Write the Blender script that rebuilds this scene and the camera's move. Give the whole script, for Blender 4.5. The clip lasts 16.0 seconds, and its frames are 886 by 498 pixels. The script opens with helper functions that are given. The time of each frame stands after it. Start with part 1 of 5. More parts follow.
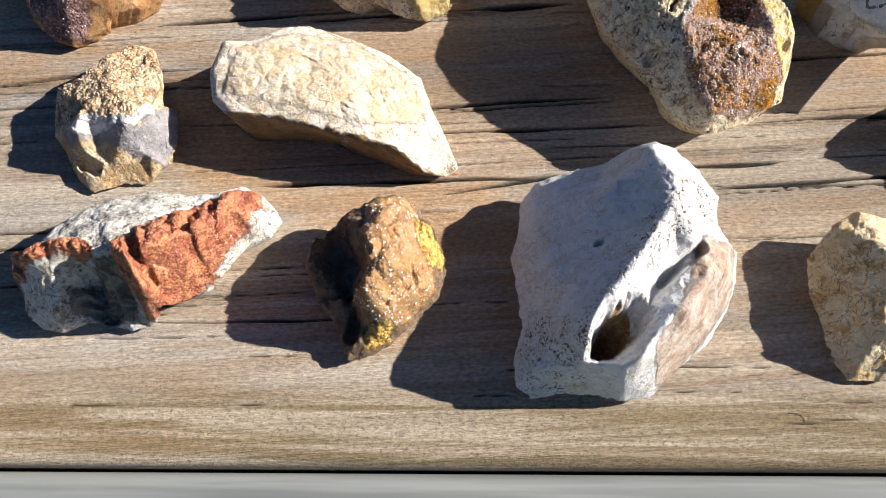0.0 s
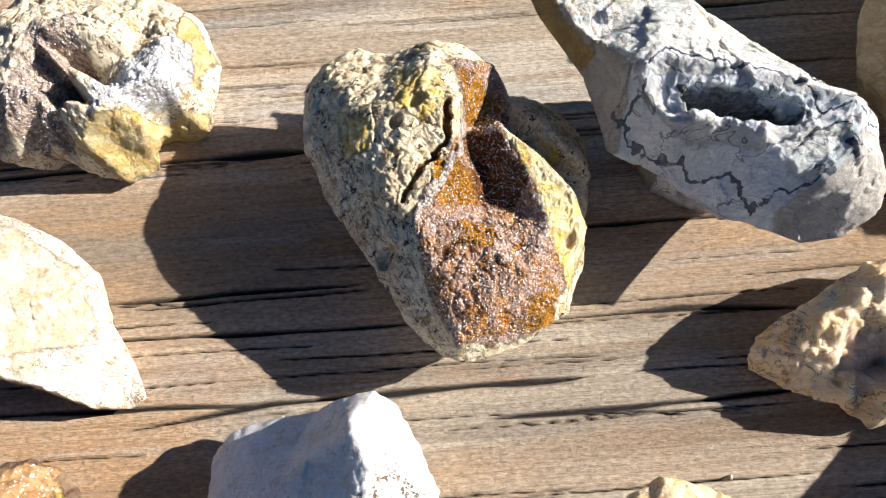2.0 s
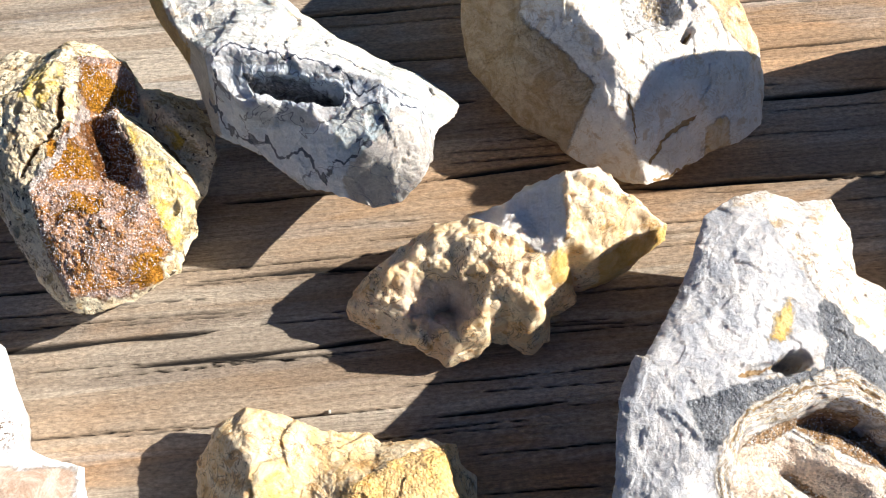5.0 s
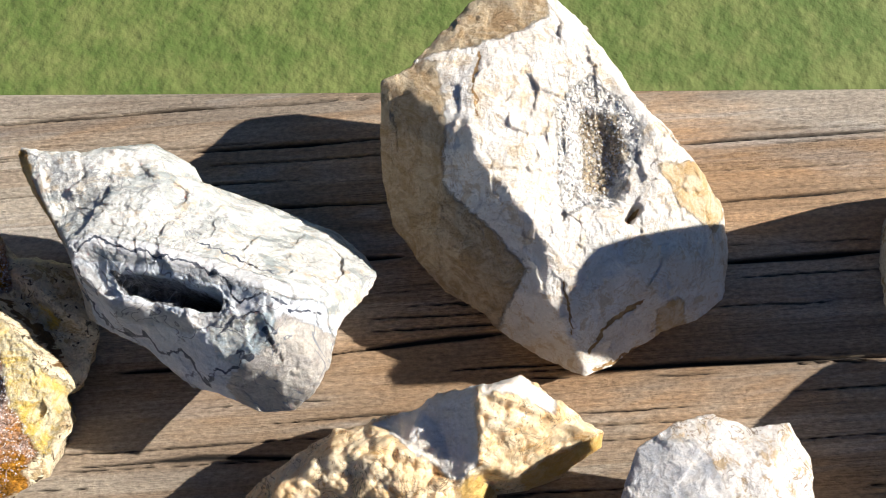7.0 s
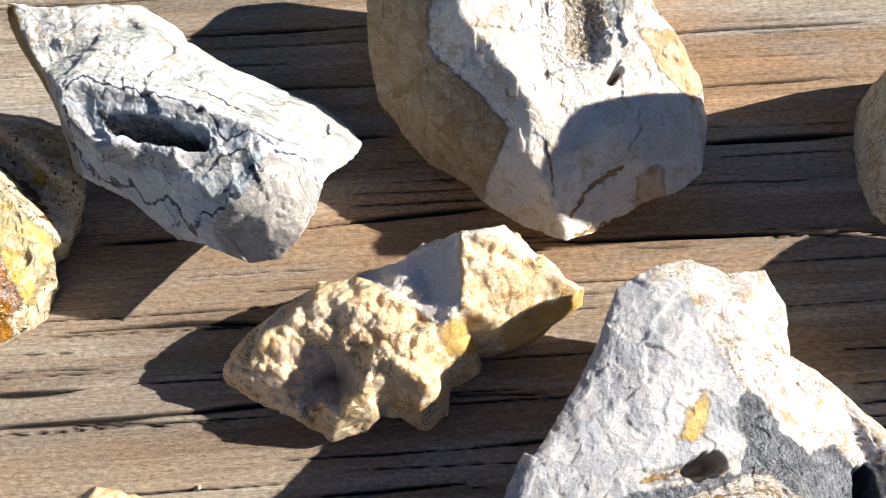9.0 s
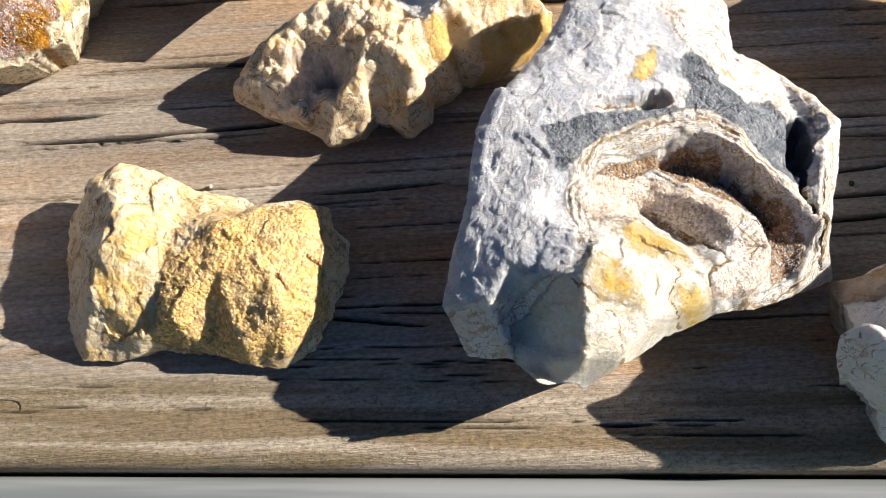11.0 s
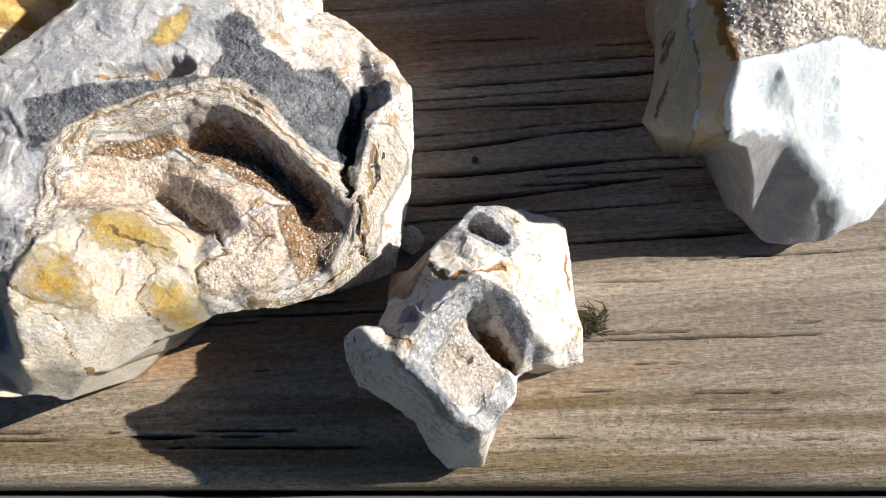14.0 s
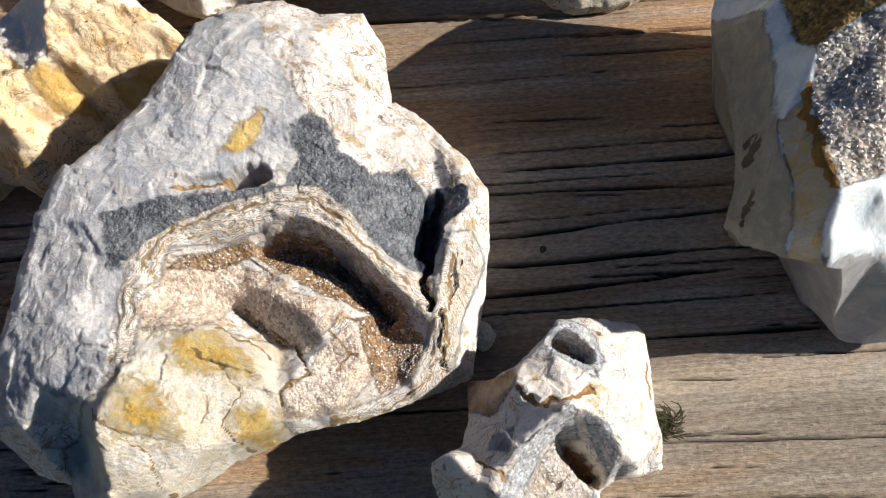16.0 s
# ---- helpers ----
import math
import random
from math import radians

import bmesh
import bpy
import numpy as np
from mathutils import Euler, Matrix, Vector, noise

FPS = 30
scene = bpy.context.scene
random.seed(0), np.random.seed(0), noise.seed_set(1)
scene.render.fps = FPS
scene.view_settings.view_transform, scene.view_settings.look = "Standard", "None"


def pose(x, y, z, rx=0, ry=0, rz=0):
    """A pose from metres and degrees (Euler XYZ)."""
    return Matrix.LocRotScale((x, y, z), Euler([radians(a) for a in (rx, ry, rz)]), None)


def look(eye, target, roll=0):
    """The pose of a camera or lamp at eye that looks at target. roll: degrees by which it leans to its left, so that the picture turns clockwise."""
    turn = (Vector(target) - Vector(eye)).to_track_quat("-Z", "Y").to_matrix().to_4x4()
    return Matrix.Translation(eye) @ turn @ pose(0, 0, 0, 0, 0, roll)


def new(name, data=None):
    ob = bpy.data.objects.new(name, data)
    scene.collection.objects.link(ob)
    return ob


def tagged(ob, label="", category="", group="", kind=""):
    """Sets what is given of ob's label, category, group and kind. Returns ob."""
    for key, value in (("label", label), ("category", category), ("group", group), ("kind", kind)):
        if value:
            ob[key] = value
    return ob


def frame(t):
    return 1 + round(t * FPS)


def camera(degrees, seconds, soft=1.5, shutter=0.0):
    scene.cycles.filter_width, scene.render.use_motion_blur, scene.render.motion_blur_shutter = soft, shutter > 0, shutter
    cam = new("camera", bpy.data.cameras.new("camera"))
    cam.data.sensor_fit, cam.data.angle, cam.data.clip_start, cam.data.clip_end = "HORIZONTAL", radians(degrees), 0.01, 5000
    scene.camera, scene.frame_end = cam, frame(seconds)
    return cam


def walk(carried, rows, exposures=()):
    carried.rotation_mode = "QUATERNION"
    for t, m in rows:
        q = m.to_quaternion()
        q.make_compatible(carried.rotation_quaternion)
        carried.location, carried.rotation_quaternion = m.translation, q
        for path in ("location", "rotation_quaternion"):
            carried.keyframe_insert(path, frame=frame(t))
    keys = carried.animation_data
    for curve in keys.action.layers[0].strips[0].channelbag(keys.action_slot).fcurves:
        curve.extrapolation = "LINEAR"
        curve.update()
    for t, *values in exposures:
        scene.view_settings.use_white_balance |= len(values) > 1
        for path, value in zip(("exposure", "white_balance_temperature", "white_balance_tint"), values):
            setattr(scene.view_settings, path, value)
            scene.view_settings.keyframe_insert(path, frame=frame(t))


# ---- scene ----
import collections
from mathutils.geometry import delaunay_2d_cdt as delaunay

# Camera: seconds, eye (metres, z = 0 on the board's top, y = 0 at its front edge), yaw, pitch, roll.
cam = camera(57.6, 16.0, soft=1.0)
PATH = [
    (0, 0.0108, -0.0332, 0.2991, -0.96, -68.51, 1.33),
    (0.5, 0.0331, 0.0049, 0.2990, -1.88, -69.23, 2.17),
    (1, 0.0539, 0.0375, 0.2790, -0.97, -69.80, 0.78),
    (1.5, 0.0880, 0.0637, 0.2598, 0.52, -70.17, -0.96),
    (2, 0.1167, 0.0807, 0.2517, 4.44, -70.90, -4.58),
    (2.5, 0.1316, 0.0834, 0.2503, 8.01, -70.58, -7.25),
    (3, 0.1380, 0.0761, 0.2563, 7.55, -70.19, -6.95),
    (3.5, 0.1331, 0.0513, 0.2582, 3.89, -69.19, -3.73),
    (4, 0.1686, 0.0329, 0.2666, 8.67, -69.76, -8.75),
    (4.5, 0.2042, 0.0413, 0.2764, 1.15, -70.62, -2.16),
    (5, 0.2369, 0.0487, 0.2809, 0.20, -69.40, -1.56),
    (5.2, 0.2489, 0.0573, 0.2840, 2.37, -69.74, -3.36),
    (7.3, 0.2727, 0.1295, 0.2702, 4.66, -70.90, -4.49),
    (7.5, 0.2684, 0.1299, 0.2697, 3.66, -70.63, -3.49),
    (8, 0.2620, 0.1280, 0.2672, 4.05, -70.89, -3.55),
    (8.5, 0.2636, 0.1073, 0.2605, 2.10, -70.61, -2.12),
    (9, 0.2725, 0.0813, 0.2600, 0.99, -70.39, -0.62),
    (9.5, 0.2753, 0.0301, 0.2653, 3.75, -69.15, -1.92),
    (9.7, 0.2759, 0.0033, 0.2606, 3.15, -67.24, -0.88),
    (11.8, 0.2906, -0.0420, 0.2439, 0.96, -65.53, -1.85),
    (12, 0.3024, -0.0398, 0.2437, 0.55, -65.79, -1.28),
    (12.5, 0.3380, -0.0306, 0.2364, 0.72, -66.81, -1.63),
    (13, 0.3768, -0.0232, 0.2270, 1.03, -66.83, -1.90),
    (13.5, 0.4030, -0.0147, 0.2205, 3.29, -67.58, -3.54),
    (14, 0.4141, -0.0226, 0.2174, 4.27, -67.58, -4.42),
    (14.5, 0.4125, -0.0263, 0.2232, 3.97, -66.98, -4.27),
    (15, 0.4025, -0.0225, 0.2274, 3.10, -66.96, -3.57),
    (15.5, 0.4009, -0.0113, 0.2277, 4.30, -67.78, -5.02),
    (16, 0.3928, 0.0093, 0.2270, 3.83, -68.95, -4.04),
]
walk(cam, [(t, pose(x, y, z, 90 + pitch, 0, yaw) @ pose(0, 0, 0, 0, 0, roll)) for t, x, y, z, yaw, pitch, roll in PATH],
     exposures=[(0.0, 1.05), (3.0, 1.22), (5.0, 1.15), (7.5, 0.74), (9.0, 0.97), (9.5, 1.02), (12.0, 1.04), (14.0, 0.56), (16.0, 0.52)])

# ---- light ----
SUN_AZ, SUN_EL = 10.0, 30.5          # degrees: from +x towards +y, above the horizon
world = bpy.data.worlds.new("sky")
scene.world = world
world.use_nodes = True
wn = world.node_tree.nodes
sky = wn.new("ShaderNodeTexSky")
sky.sky_type, sky.sun_disc, sky.ozone_density = "NISHITA", False, 7.0
sky.sun_elevation, sky.sun_rotation = radians(SUN_EL), radians(90 - SUN_AZ)
clear = wn.new("ShaderNodeMix")                  # a deep blue autumn sky
clear.data_type, clear.blend_type = "RGBA", "MULTIPLY"
clear.inputs[0].default_value = 1.0
clear.inputs[7].default_value = (0.80, 1.0, 1.2, 1.0)
world.node_tree.links.new(sky.outputs[0], clear.inputs[6])
world.node_tree.links.new(clear.outputs[2], wn["Background"].inputs[0])
wn["Background"].inputs[1].default_value = 0.026
sun = bpy.data.lights.new("sun", "SUN")
sun.energy, sun.angle, sun.color = 5.0, radians(0.5), (1.0, 0.94, 0.875)
sun_ob = new("sun", sun)
way = Vector((math.cos(radians(SUN_EL)) * math.cos(radians(SUN_AZ)), math.cos(radians(SUN_EL)) * math.sin(radians(SUN_AZ)), math.sin(radians(SUN_EL))))
sun_ob.matrix_world = look(way * 5, (0, 0, 0))


# ---- number helpers ----
def hashed(ix, iy, iz, seed):
    h = (ix * 374761393 + iy * 668265263 + iz * 2147483647 + seed * 974634777) & 0xFFFFFFFF
    h = ((h ^ (h >> 13)) * 1274126177) & 0xFFFFFFFF
    return ((h ^ (h >> 16)) & 0xFFFF) / 32767.5 - 1.0


def vnoise(p, seed=0):
    """Smooth value noise in -1..1 at the rows of p."""
    f = np.floor(p)
    i, w = f.astype(np.int64), p - f
    w = w * w * w * (w * (w * 6 - 15) + 10)
    out = np.zeros(len(p))
    for dx in (0, 1):
        for dy in (0, 1):
            for dz in (0, 1):
                k = np.abs(1 - dx - w[:, 0]) * np.abs(1 - dy - w[:, 1]) * np.abs(1 - dz - w[:, 2])
                out += k * hashed(i[:, 0] + dx, i[:, 1] + dy, i[:, 2] + dz, seed)
    return out


def fbm(p, octaves=4, seed=0, gain=0.5):
    out, amp, tot = np.zeros(len(p)), 1.0, 0.0
    for o in range(octaves):
        out += amp * vnoise(p * 2.03**o + 17.3 * o, seed + o)
        tot += amp
        amp *= gain
    return out / tot


def cells(p, seed=0):
    """Distance to the nearest of one jittered point per lattice cell."""
    i = np.floor(p).astype(np.int64)
    best = np.full(len(p), 9.0)
    for dx in (-1, 0, 1):
        for dy in (-1, 0, 1):
            for dz in (-1, 0, 1):
                j = i + np.array([dx, dy, dz])
                q = j + 0.5 + 0.42 * np.stack([hashed(j[:, 0], j[:, 1], j[:, 2], seed + s) for s in (1, 2, 3)], 1)
                best = np.minimum(best, ((q - p) ** 2).sum(1))
    return np.sqrt(best)


def facets(p, size, seed=0):
    """Flat chips: each cell of about that size leans its own way."""
    q = p / size
    i = np.floor(q).astype(np.int64)
    best, out = np.full(len(p), 9.0), np.zeros(len(p))
    for dx in (-1, 0, 1):
        for dy in (-1, 0, 1):
            j = i + np.array([dx, dy, 0])
            zero = 0 * j[:, 0]
            off = q[:, :2] - (j[:, :2] + 0.5 + 0.45 * np.stack([hashed(j[:, 0], j[:, 1], zero, seed + s) for s in (1, 2)], 1))
            d = (off**2).sum(1)
            near = d < best
            best[near] = d[near]
            lean = np.stack([hashed(j[:, 0], j[:, 1], zero, seed + s) for s in (3, 4)], 1)
            out[near] = (off * lean).sum(1)[near]
    return out * size


def step01(x, a, b):
    t = np.clip((x - a) / (b - a), 0, 1)
    return t * t * (3 - 2 * t)


def inside_distance(p, poly):
    """Signed distance of the rows of p to a polygon, positive inside."""
    poly = np.asarray(poly, float)
    d, ins = np.full(len(p), 1e9), np.zeros(len(p), bool)
    for a, b in zip(poly, np.roll(poly, -1, 0)):
        e = b - a
        k = np.clip(((p - a) @ e) / (e @ e + 1e-9), 0, 1)
        d = np.minimum(d, np.hypot(*(p - a - k[:, None] * e).T))
        c = (a[1] > p[:, 1]) != (b[1] > p[:, 1])
        ins ^= c & (p[:, 0] < (b[0] - a[0]) * (p[:, 1] - a[1]) / (b[1] - a[1] + 1e-12) + a[0])
    return np.where(ins, d, -d)


def blurred(a, r):
    for axis in (0, 1):
        for _ in range(2):
            a = sum(np.roll(a, k, axis) for k in range(-r, r + 1)) / (2 * r + 1)
    return a


def mesh_of(name, verts, faces, smooth=True):
    me = bpy.data.meshes.new(name)
    me.from_pydata(verts.tolist() if hasattr(verts, "tolist") else verts, [], faces.tolist() if hasattr(faces, "tolist") else faces)
    me.update()
    if smooth:
        me.polygons.foreach_set("use_smooth", np.ones(len(me.polygons), bool))
    return me


def put_mask(me, key, values):
    me.attributes.new(key, "FLOAT", "POINT").data.foreach_set("value", np.asarray(values, np.float32))


# ---- materials ----
class Nodes:
    """Short hand for building a node material."""

    def __init__(self, name):
        self.mat = bpy.data.materials.new(name)
        self.mat.use_nodes = True
        self.t = self.mat.node_tree
        self.out = self.t.nodes["Material Output"]
        self.bsdf = self.t.nodes["Principled BSDF"]
        self.pos = self.add("ShaderNodeTexCoord").outputs["Object"]

    def add(self, kind, **keys):
        n = self.t.nodes.new(kind)
        for k, v in keys.items():
            setattr(n, k, v)
        return n

    def link(self, value, socket):
        if hasattr(value, "is_output"):
            self.t.links.new(value, socket)
        else:
            socket.default_value = value

    def scaled(self, s):
        n = self.add("ShaderNodeMapping")
        self.link(self.pos, n.inputs["Vector"])
        n.inputs["Scale"].default_value = s if hasattr(s, "__len__") else (s, s, s)
        return n.outputs[0]

    def noise(self, s, detail=4, rough=0.55, warp=0.0):
        n = self.add("ShaderNodeTexNoise")
        self.link(self.scaled(s), n.inputs["Vector"])
        n.inputs["Scale"].default_value = 1
        n.inputs["Detail"].default_value, n.inputs["Roughness"].default_value, n.inputs["Distortion"].default_value = detail, rough, warp
        return n.outputs["Fac"]

    def voronoi(self, s, feature="F1", what="Distance"):
        n = self.add("ShaderNodeTexVoronoi", feature=feature)
        self.link(self.scaled(s), n.inputs["Vector"])
        n.inputs["Scale"].default_value = 1
        return n.outputs[what]

    def band(self, x, a, b):
        n = self.add("ShaderNodeMapRange", interpolation_type="SMOOTHSTEP")
        self.link(x, n.inputs["Value"])
        n.inputs["From Min"].default_value, n.inputs["From Max"].default_value = a, b
        return n.outputs["Result"]

    def math(self, op, a, b=0.0, c=0.0):
        n = self.add("ShaderNodeMath", operation=op)
        for v, s in zip((a, b, c), n.inputs):
            self.link(v, s)
        return n.outputs[0]

    def mix(self, f, a, b, mode="MIX"):
        n = self.add("ShaderNodeMix", data_type="RGBA", blend_type=mode)
        self.link(f, n.inputs[0])
        for v, s in ((a, n.inputs[6]), (b, n.inputs[7])):
            self.link((*v, 1) if isinstance(v, tuple) and len(v) == 3 else v, s)
        return n.outputs[2]

    def mixf(self, f, a, b):
        n = self.add("ShaderNodeMix", data_type="FLOAT")
        for v, s in ((f, n.inputs[0]), (a, n.inputs[2]), (b, n.inputs[3])):
            self.link(v, s)
        return n.outputs[0]

    def scale_colour(self, colour, factor):
        n = self.add("ShaderNodeVectorMath", operation="SCALE")
        self.link(colour, n.inputs[0])
        self.link(factor, n.inputs["Scale"])
        return n.outputs[0]

    def mask(self, key):
        return self.add("ShaderNodeAttribute", attribute_name=key).outputs["Fac"]

    def bump(self, height, depth, normal=None):
        n = self.add("ShaderNodeBump")
        n.inputs["Distance"].default_value = depth
        n.inputs["Strength"].default_value = 1.0
        self.link(height, n.inputs["Height"])
        if normal is not None:
            self.link(normal, n.inputs["Normal"])
        return n.outputs[0]

    def finish(self, colour, rough, normal=None, spec=0.5):
        self.link(colour, self.bsdf.inputs["Base Color"])
        self.link(rough, self.bsdf.inputs["Roughness"])
        self.link(spec, self.bsdf.inputs["Specular IOR Level"])
        if normal is not None:
            self.link(normal, self.bsdf.inputs["Normal"])
        return self.mat


def stone_material(name, a, b, stain, zones=(), specks=None, bands=None, rough=0.75, grain=1.0, patch=90, stain_amount=0.5, veins=None, streak=None, crack=(0.20, 0.13, 0.07), mottle=1.0, dust=1.0, glow=0.25):
    """Broken chert or chalcedony. zones: (mask, colour, colour, roughness, crystal size in metres, relief in metres)."""
    n = Nodes(name)
    big, fine, mid = n.noise(patch, 6, 0.65, 0.8), n.noise(1100, 5, 0.7), n.noise(330, 6, 0.72, 0.4)
    col = n.mix(n.band(big, 0.38, 0.62), a, b)
    if streak:
        s = n.noise(streak[1], 6, 0.65, 1.0)
        col = n.mix(n.band(s, 0.5, 0.62), col, streak[0])
    st = n.noise(patch * 1.9, 8, 0.72, 0.5)
    col = n.mix(n.math("MULTIPLY", n.band(st, 0.59 - 0.13 * stain_amount, 0.66 - 0.1 * stain_amount), 0.85), col, stain)
    grime = n.noise(patch * 4.3, 6, 0.7, 0.8)
    col = n.mix(n.math("MULTIPLY", n.band(grime, 0.55, 0.64), 0.4 * mottle), col, tuple(0.45 * c for c in stain))
    pale = n.noise(patch * 0.8, 6, 0.7, 1.0)
    col = n.mix(n.math("MULTIPLY", n.band(pale, 0.53, 0.60), 0.5 * mottle), col, tuple(0.76 * (x + 0.2 * y) for x, y in zip(b, stain)))
    # hairline cracks, filled with ochre dirt
    seam = n.math("ABSOLUTE", n.math("SUBTRACT", n.noise(130, 5, 0.6, 1.2), 0.5))
    seam = n.math("MULTIPLY", n.band(seam, 0.020, 0.004), n.band(n.noise(60, 3), 0.40, 0.54))
    col = n.mix(n.math("MULTIPLY", seam, 0.85), col, crack)
    roughness = n.mixf(big, rough - 0.12, rough + 0.1)
    relief = n.math("ADD", n.math("MULTIPLY", fine, 0.5), n.math("MULTIPLY", mid, 1.5))
    if specks:
        colour, size, amount, key = specks
        sp = n.noise(1.0 / size, 4, 0.62, 0.7)
        pit = n.math("MULTIPLY", n.band(sp, amount, amount + 0.035), n.band(n.noise(190, 4, 0.6), 0.42, 0.56))
        if key:
            pit = n.math("MULTIPLY", pit, n.mask(key))
        col = n.mix(pit, col, colour)
        relief = n.math("SUBTRACT", relief, n.math("MULTIPLY", pit, 1.2))
    normal = n.bump(relief, 0.0008 * grain)
    edge = n.noise(260, 8, 0.78, 0.9)
    for key, c1, c2, zr, size, depth in zones:
        m = n.band(n.math("ADD", n.mask(key), n.math("MULTIPLY_ADD", edge, 1.8, -0.9)), 0.32, 0.68)
        vary = n.noise(130, 8, 0.74, 0.8)
        zc = n.mix(n.band(vary, 0.38, 0.62), c1, c2)
        if size:
            cell = n.math("MULTIPLY_ADD", n.voronoi(1.0 / size, "F1", "Color"), 0.9, 0.56)
            zc = n.scale_colour(zc, cell)
            h = n.math("ADD", n.math("MULTIPLY", n.voronoi(1.0 / size), -1.0), n.math("MULTIPLY", n.voronoi(0.4 / size), -1.2))
        else:
            h = n.math("ADD", n.noise(520, 6, 0.75), n.noise(160, 4, 0.6))
        col = n.mix(m, col, zc)
        roughness = n.mixf(m, roughness, zr)
        normal = n.bump(n.math("MULTIPLY", h, m), depth * 1.5, normal)
    if bands:
        colours, key, pitch = bands
        wave = n.math("MULTIPLY_ADD", n.noise(260, 5, 0.65), 4.0, n.math("MULTIPLY", n.mask("rings"), pitch))
        saw = n.math("ABSOLUTE", n.math("SUBTRACT", n.math("FRACT", wave), 0.5))
        m = n.math("MULTIPLY", n.mask(key), n.band(n.noise(120, 4), 0.34, 0.5))
        col = n.mix(n.math("MULTIPLY", n.band(saw, 0.34, 0.44), m), col, colours[0])
        col = n.mix(n.math("MULTIPLY", n.band(saw, 0.10, 0.04), m), col, colours[1])
    if veins:
        colour, scale, width, key = veins
        v = n.noise(scale, 3, 0.5, 0.9)
        line = n.math("ABSOLUTE", n.math("SUBTRACT", v, 0.5))
        col = n.mix(n.math("MULTIPLY", n.band(line, width, width * 0.25), n.mask(key) if key else n.band(n.noise(patch, 2), 0.42, 0.56)), col, colour)
    # worn, dusty variation of the whole surface
    col = n.scale_colour(col, n.math("MULTIPLY_ADD", n.math("MULTIPLY", fine, mid), 1.4 * dust, 1.0 - 0.40 * dust))
    if glow:                                 # chalcedony lets light a little way in
        n.bsdf.subsurface_method = "BURLEY"
        n.bsdf.inputs["Subsurface Weight"].default_value = glow
        n.bsdf.inputs["Subsurface Radius"].default_value = (1.0, 0.75, 0.55)
        n.bsdf.inputs["Subsurface Scale"].default_value = 0.003
    return n.finish(col, roughness, normal)


def crystal_material(name, colour):
    n = Nodes(name)
    n.bsdf.inputs["Coat Weight"].default_value = 1.0
    n.bsdf.inputs["Coat Roughness"].default_value = 0.12
    r = n.add("ShaderNodeNewGeometry").outputs["Random Per Island"]
    return n.finish(n.mix(r, colour, tuple(min(0.8, c * 1.8 + 0.12) for c in colour)), 0.08, None, 0.8)


def wood_material():
    n = Nodes("weathered_wood")
    straight = n.pos
    turned = n.add("ShaderNodeMapping")
    n.link(straight, turned.inputs["Vector"])
    turned.inputs["Rotation"].default_value[2] = radians(-4.2)      # the grain runs at a slant to the edges
    n.pos = turned.outputs[0]
    broad = n.noise((2.4, 34, 20), 5, 0.6, 0.6)
    rings = n.noise((5, 120, 60), 6, 0.65, 0.6)
    fibre = n.noise((16, 620, 400), 6, 0.7, 0.3)
    fuzz = n.noise((420, 900, 900), 4, 0.7)
    tone = n.noise((4.5, 14, 9), 5, 0.6, 0.4)
    col = n.mix(n.band(broad, 0.36, 0.62), (0.25, 0.20, 0.148), (0.46, 0.395, 0.31))
    col = n.mix(n.math("MULTIPLY", n.band(rings, 0.50, 0.64), 0.32), col, (0.145, 0.108, 0.086))
    col = n.mix(n.math("MULTIPLY", n.band(tone, 0.45, 0.60), 0.7), col, (0.46, 0.26, 0.115))
    grey = n.noise((4.5, 38, 9), 5, 0.65, 0.5)
    col = n.mix(n.math("MULTIPLY", n.band(grey, 0.52, 0.64), 0.45), col, (0.44, 0.425, 0.40))
    bands = n.noise((1.6, 52, 20), 3, 0.5, 0.8)
    col = n.mix(n.math("MULTIPLY", n.band(bands, 0.51, 0.545), 0.45), col, (0.27, 0.18, 0.105))
    front = n.mask("front")
    n.pos = straight
    col = n.mix(n.math("MULTIPLY", front, 0.85), col, n.mix(n.band(n.noise((5, 110, 30), 5, 0.6, 0.5), 0.42, 0.58), (0.20, 0.145, 0.075), (0.42, 0.35, 0.26)))
    pores = n.noise((900, 1100, 900), 3, 0.6)
    col = n.mix(n.math("MULTIPLY", n.math("MULTIPLY", front, n.band(pores, 0.55, 0.66)), 0.6), col, (0.10, 0.08, 0.04))
    n.pos = turned.outputs[0]
    dark = n.math("MULTIPLY", n.band(fibre, 0.55, 0.70), n.mixf(front, 0.30, 0.15))
    col = n.mix(dark, col, (0.075, 0.055, 0.043))
    hair = n.noise((7, 330, 200), 4, 0.6, 0.5)
    line = n.band(n.math("ABSOLUTE", n.math("SUBTRACT", hair, 0.5)), 0.012, 0.003)
    col = n.mix(n.math("MULTIPLY", n.math("MULTIPLY", line, n.band(broad, 0.62, 0.42)), n.mixf(front, 0.22, 0.03)), col, (0.03, 0.022, 0.018))
    col = n.scale_colour(col, n.math("MULTIPLY_ADD", fuzz, 2.1, 0.09))
    col = n.mix(n.mask("crack"), col, (0.014, 0.011, 0.009))
    h = n.math("ADD", n.math("MULTIPLY", fibre, -1.6), n.math("ADD", n.math("MULTIPLY", fuzz, 0.9), n.math("MULTIPLY", rings, -0.9)))
    return n.finish(col, n.mixf(rings, 0.68, 0.9), n.bump(h, 0.0010), 0.35)


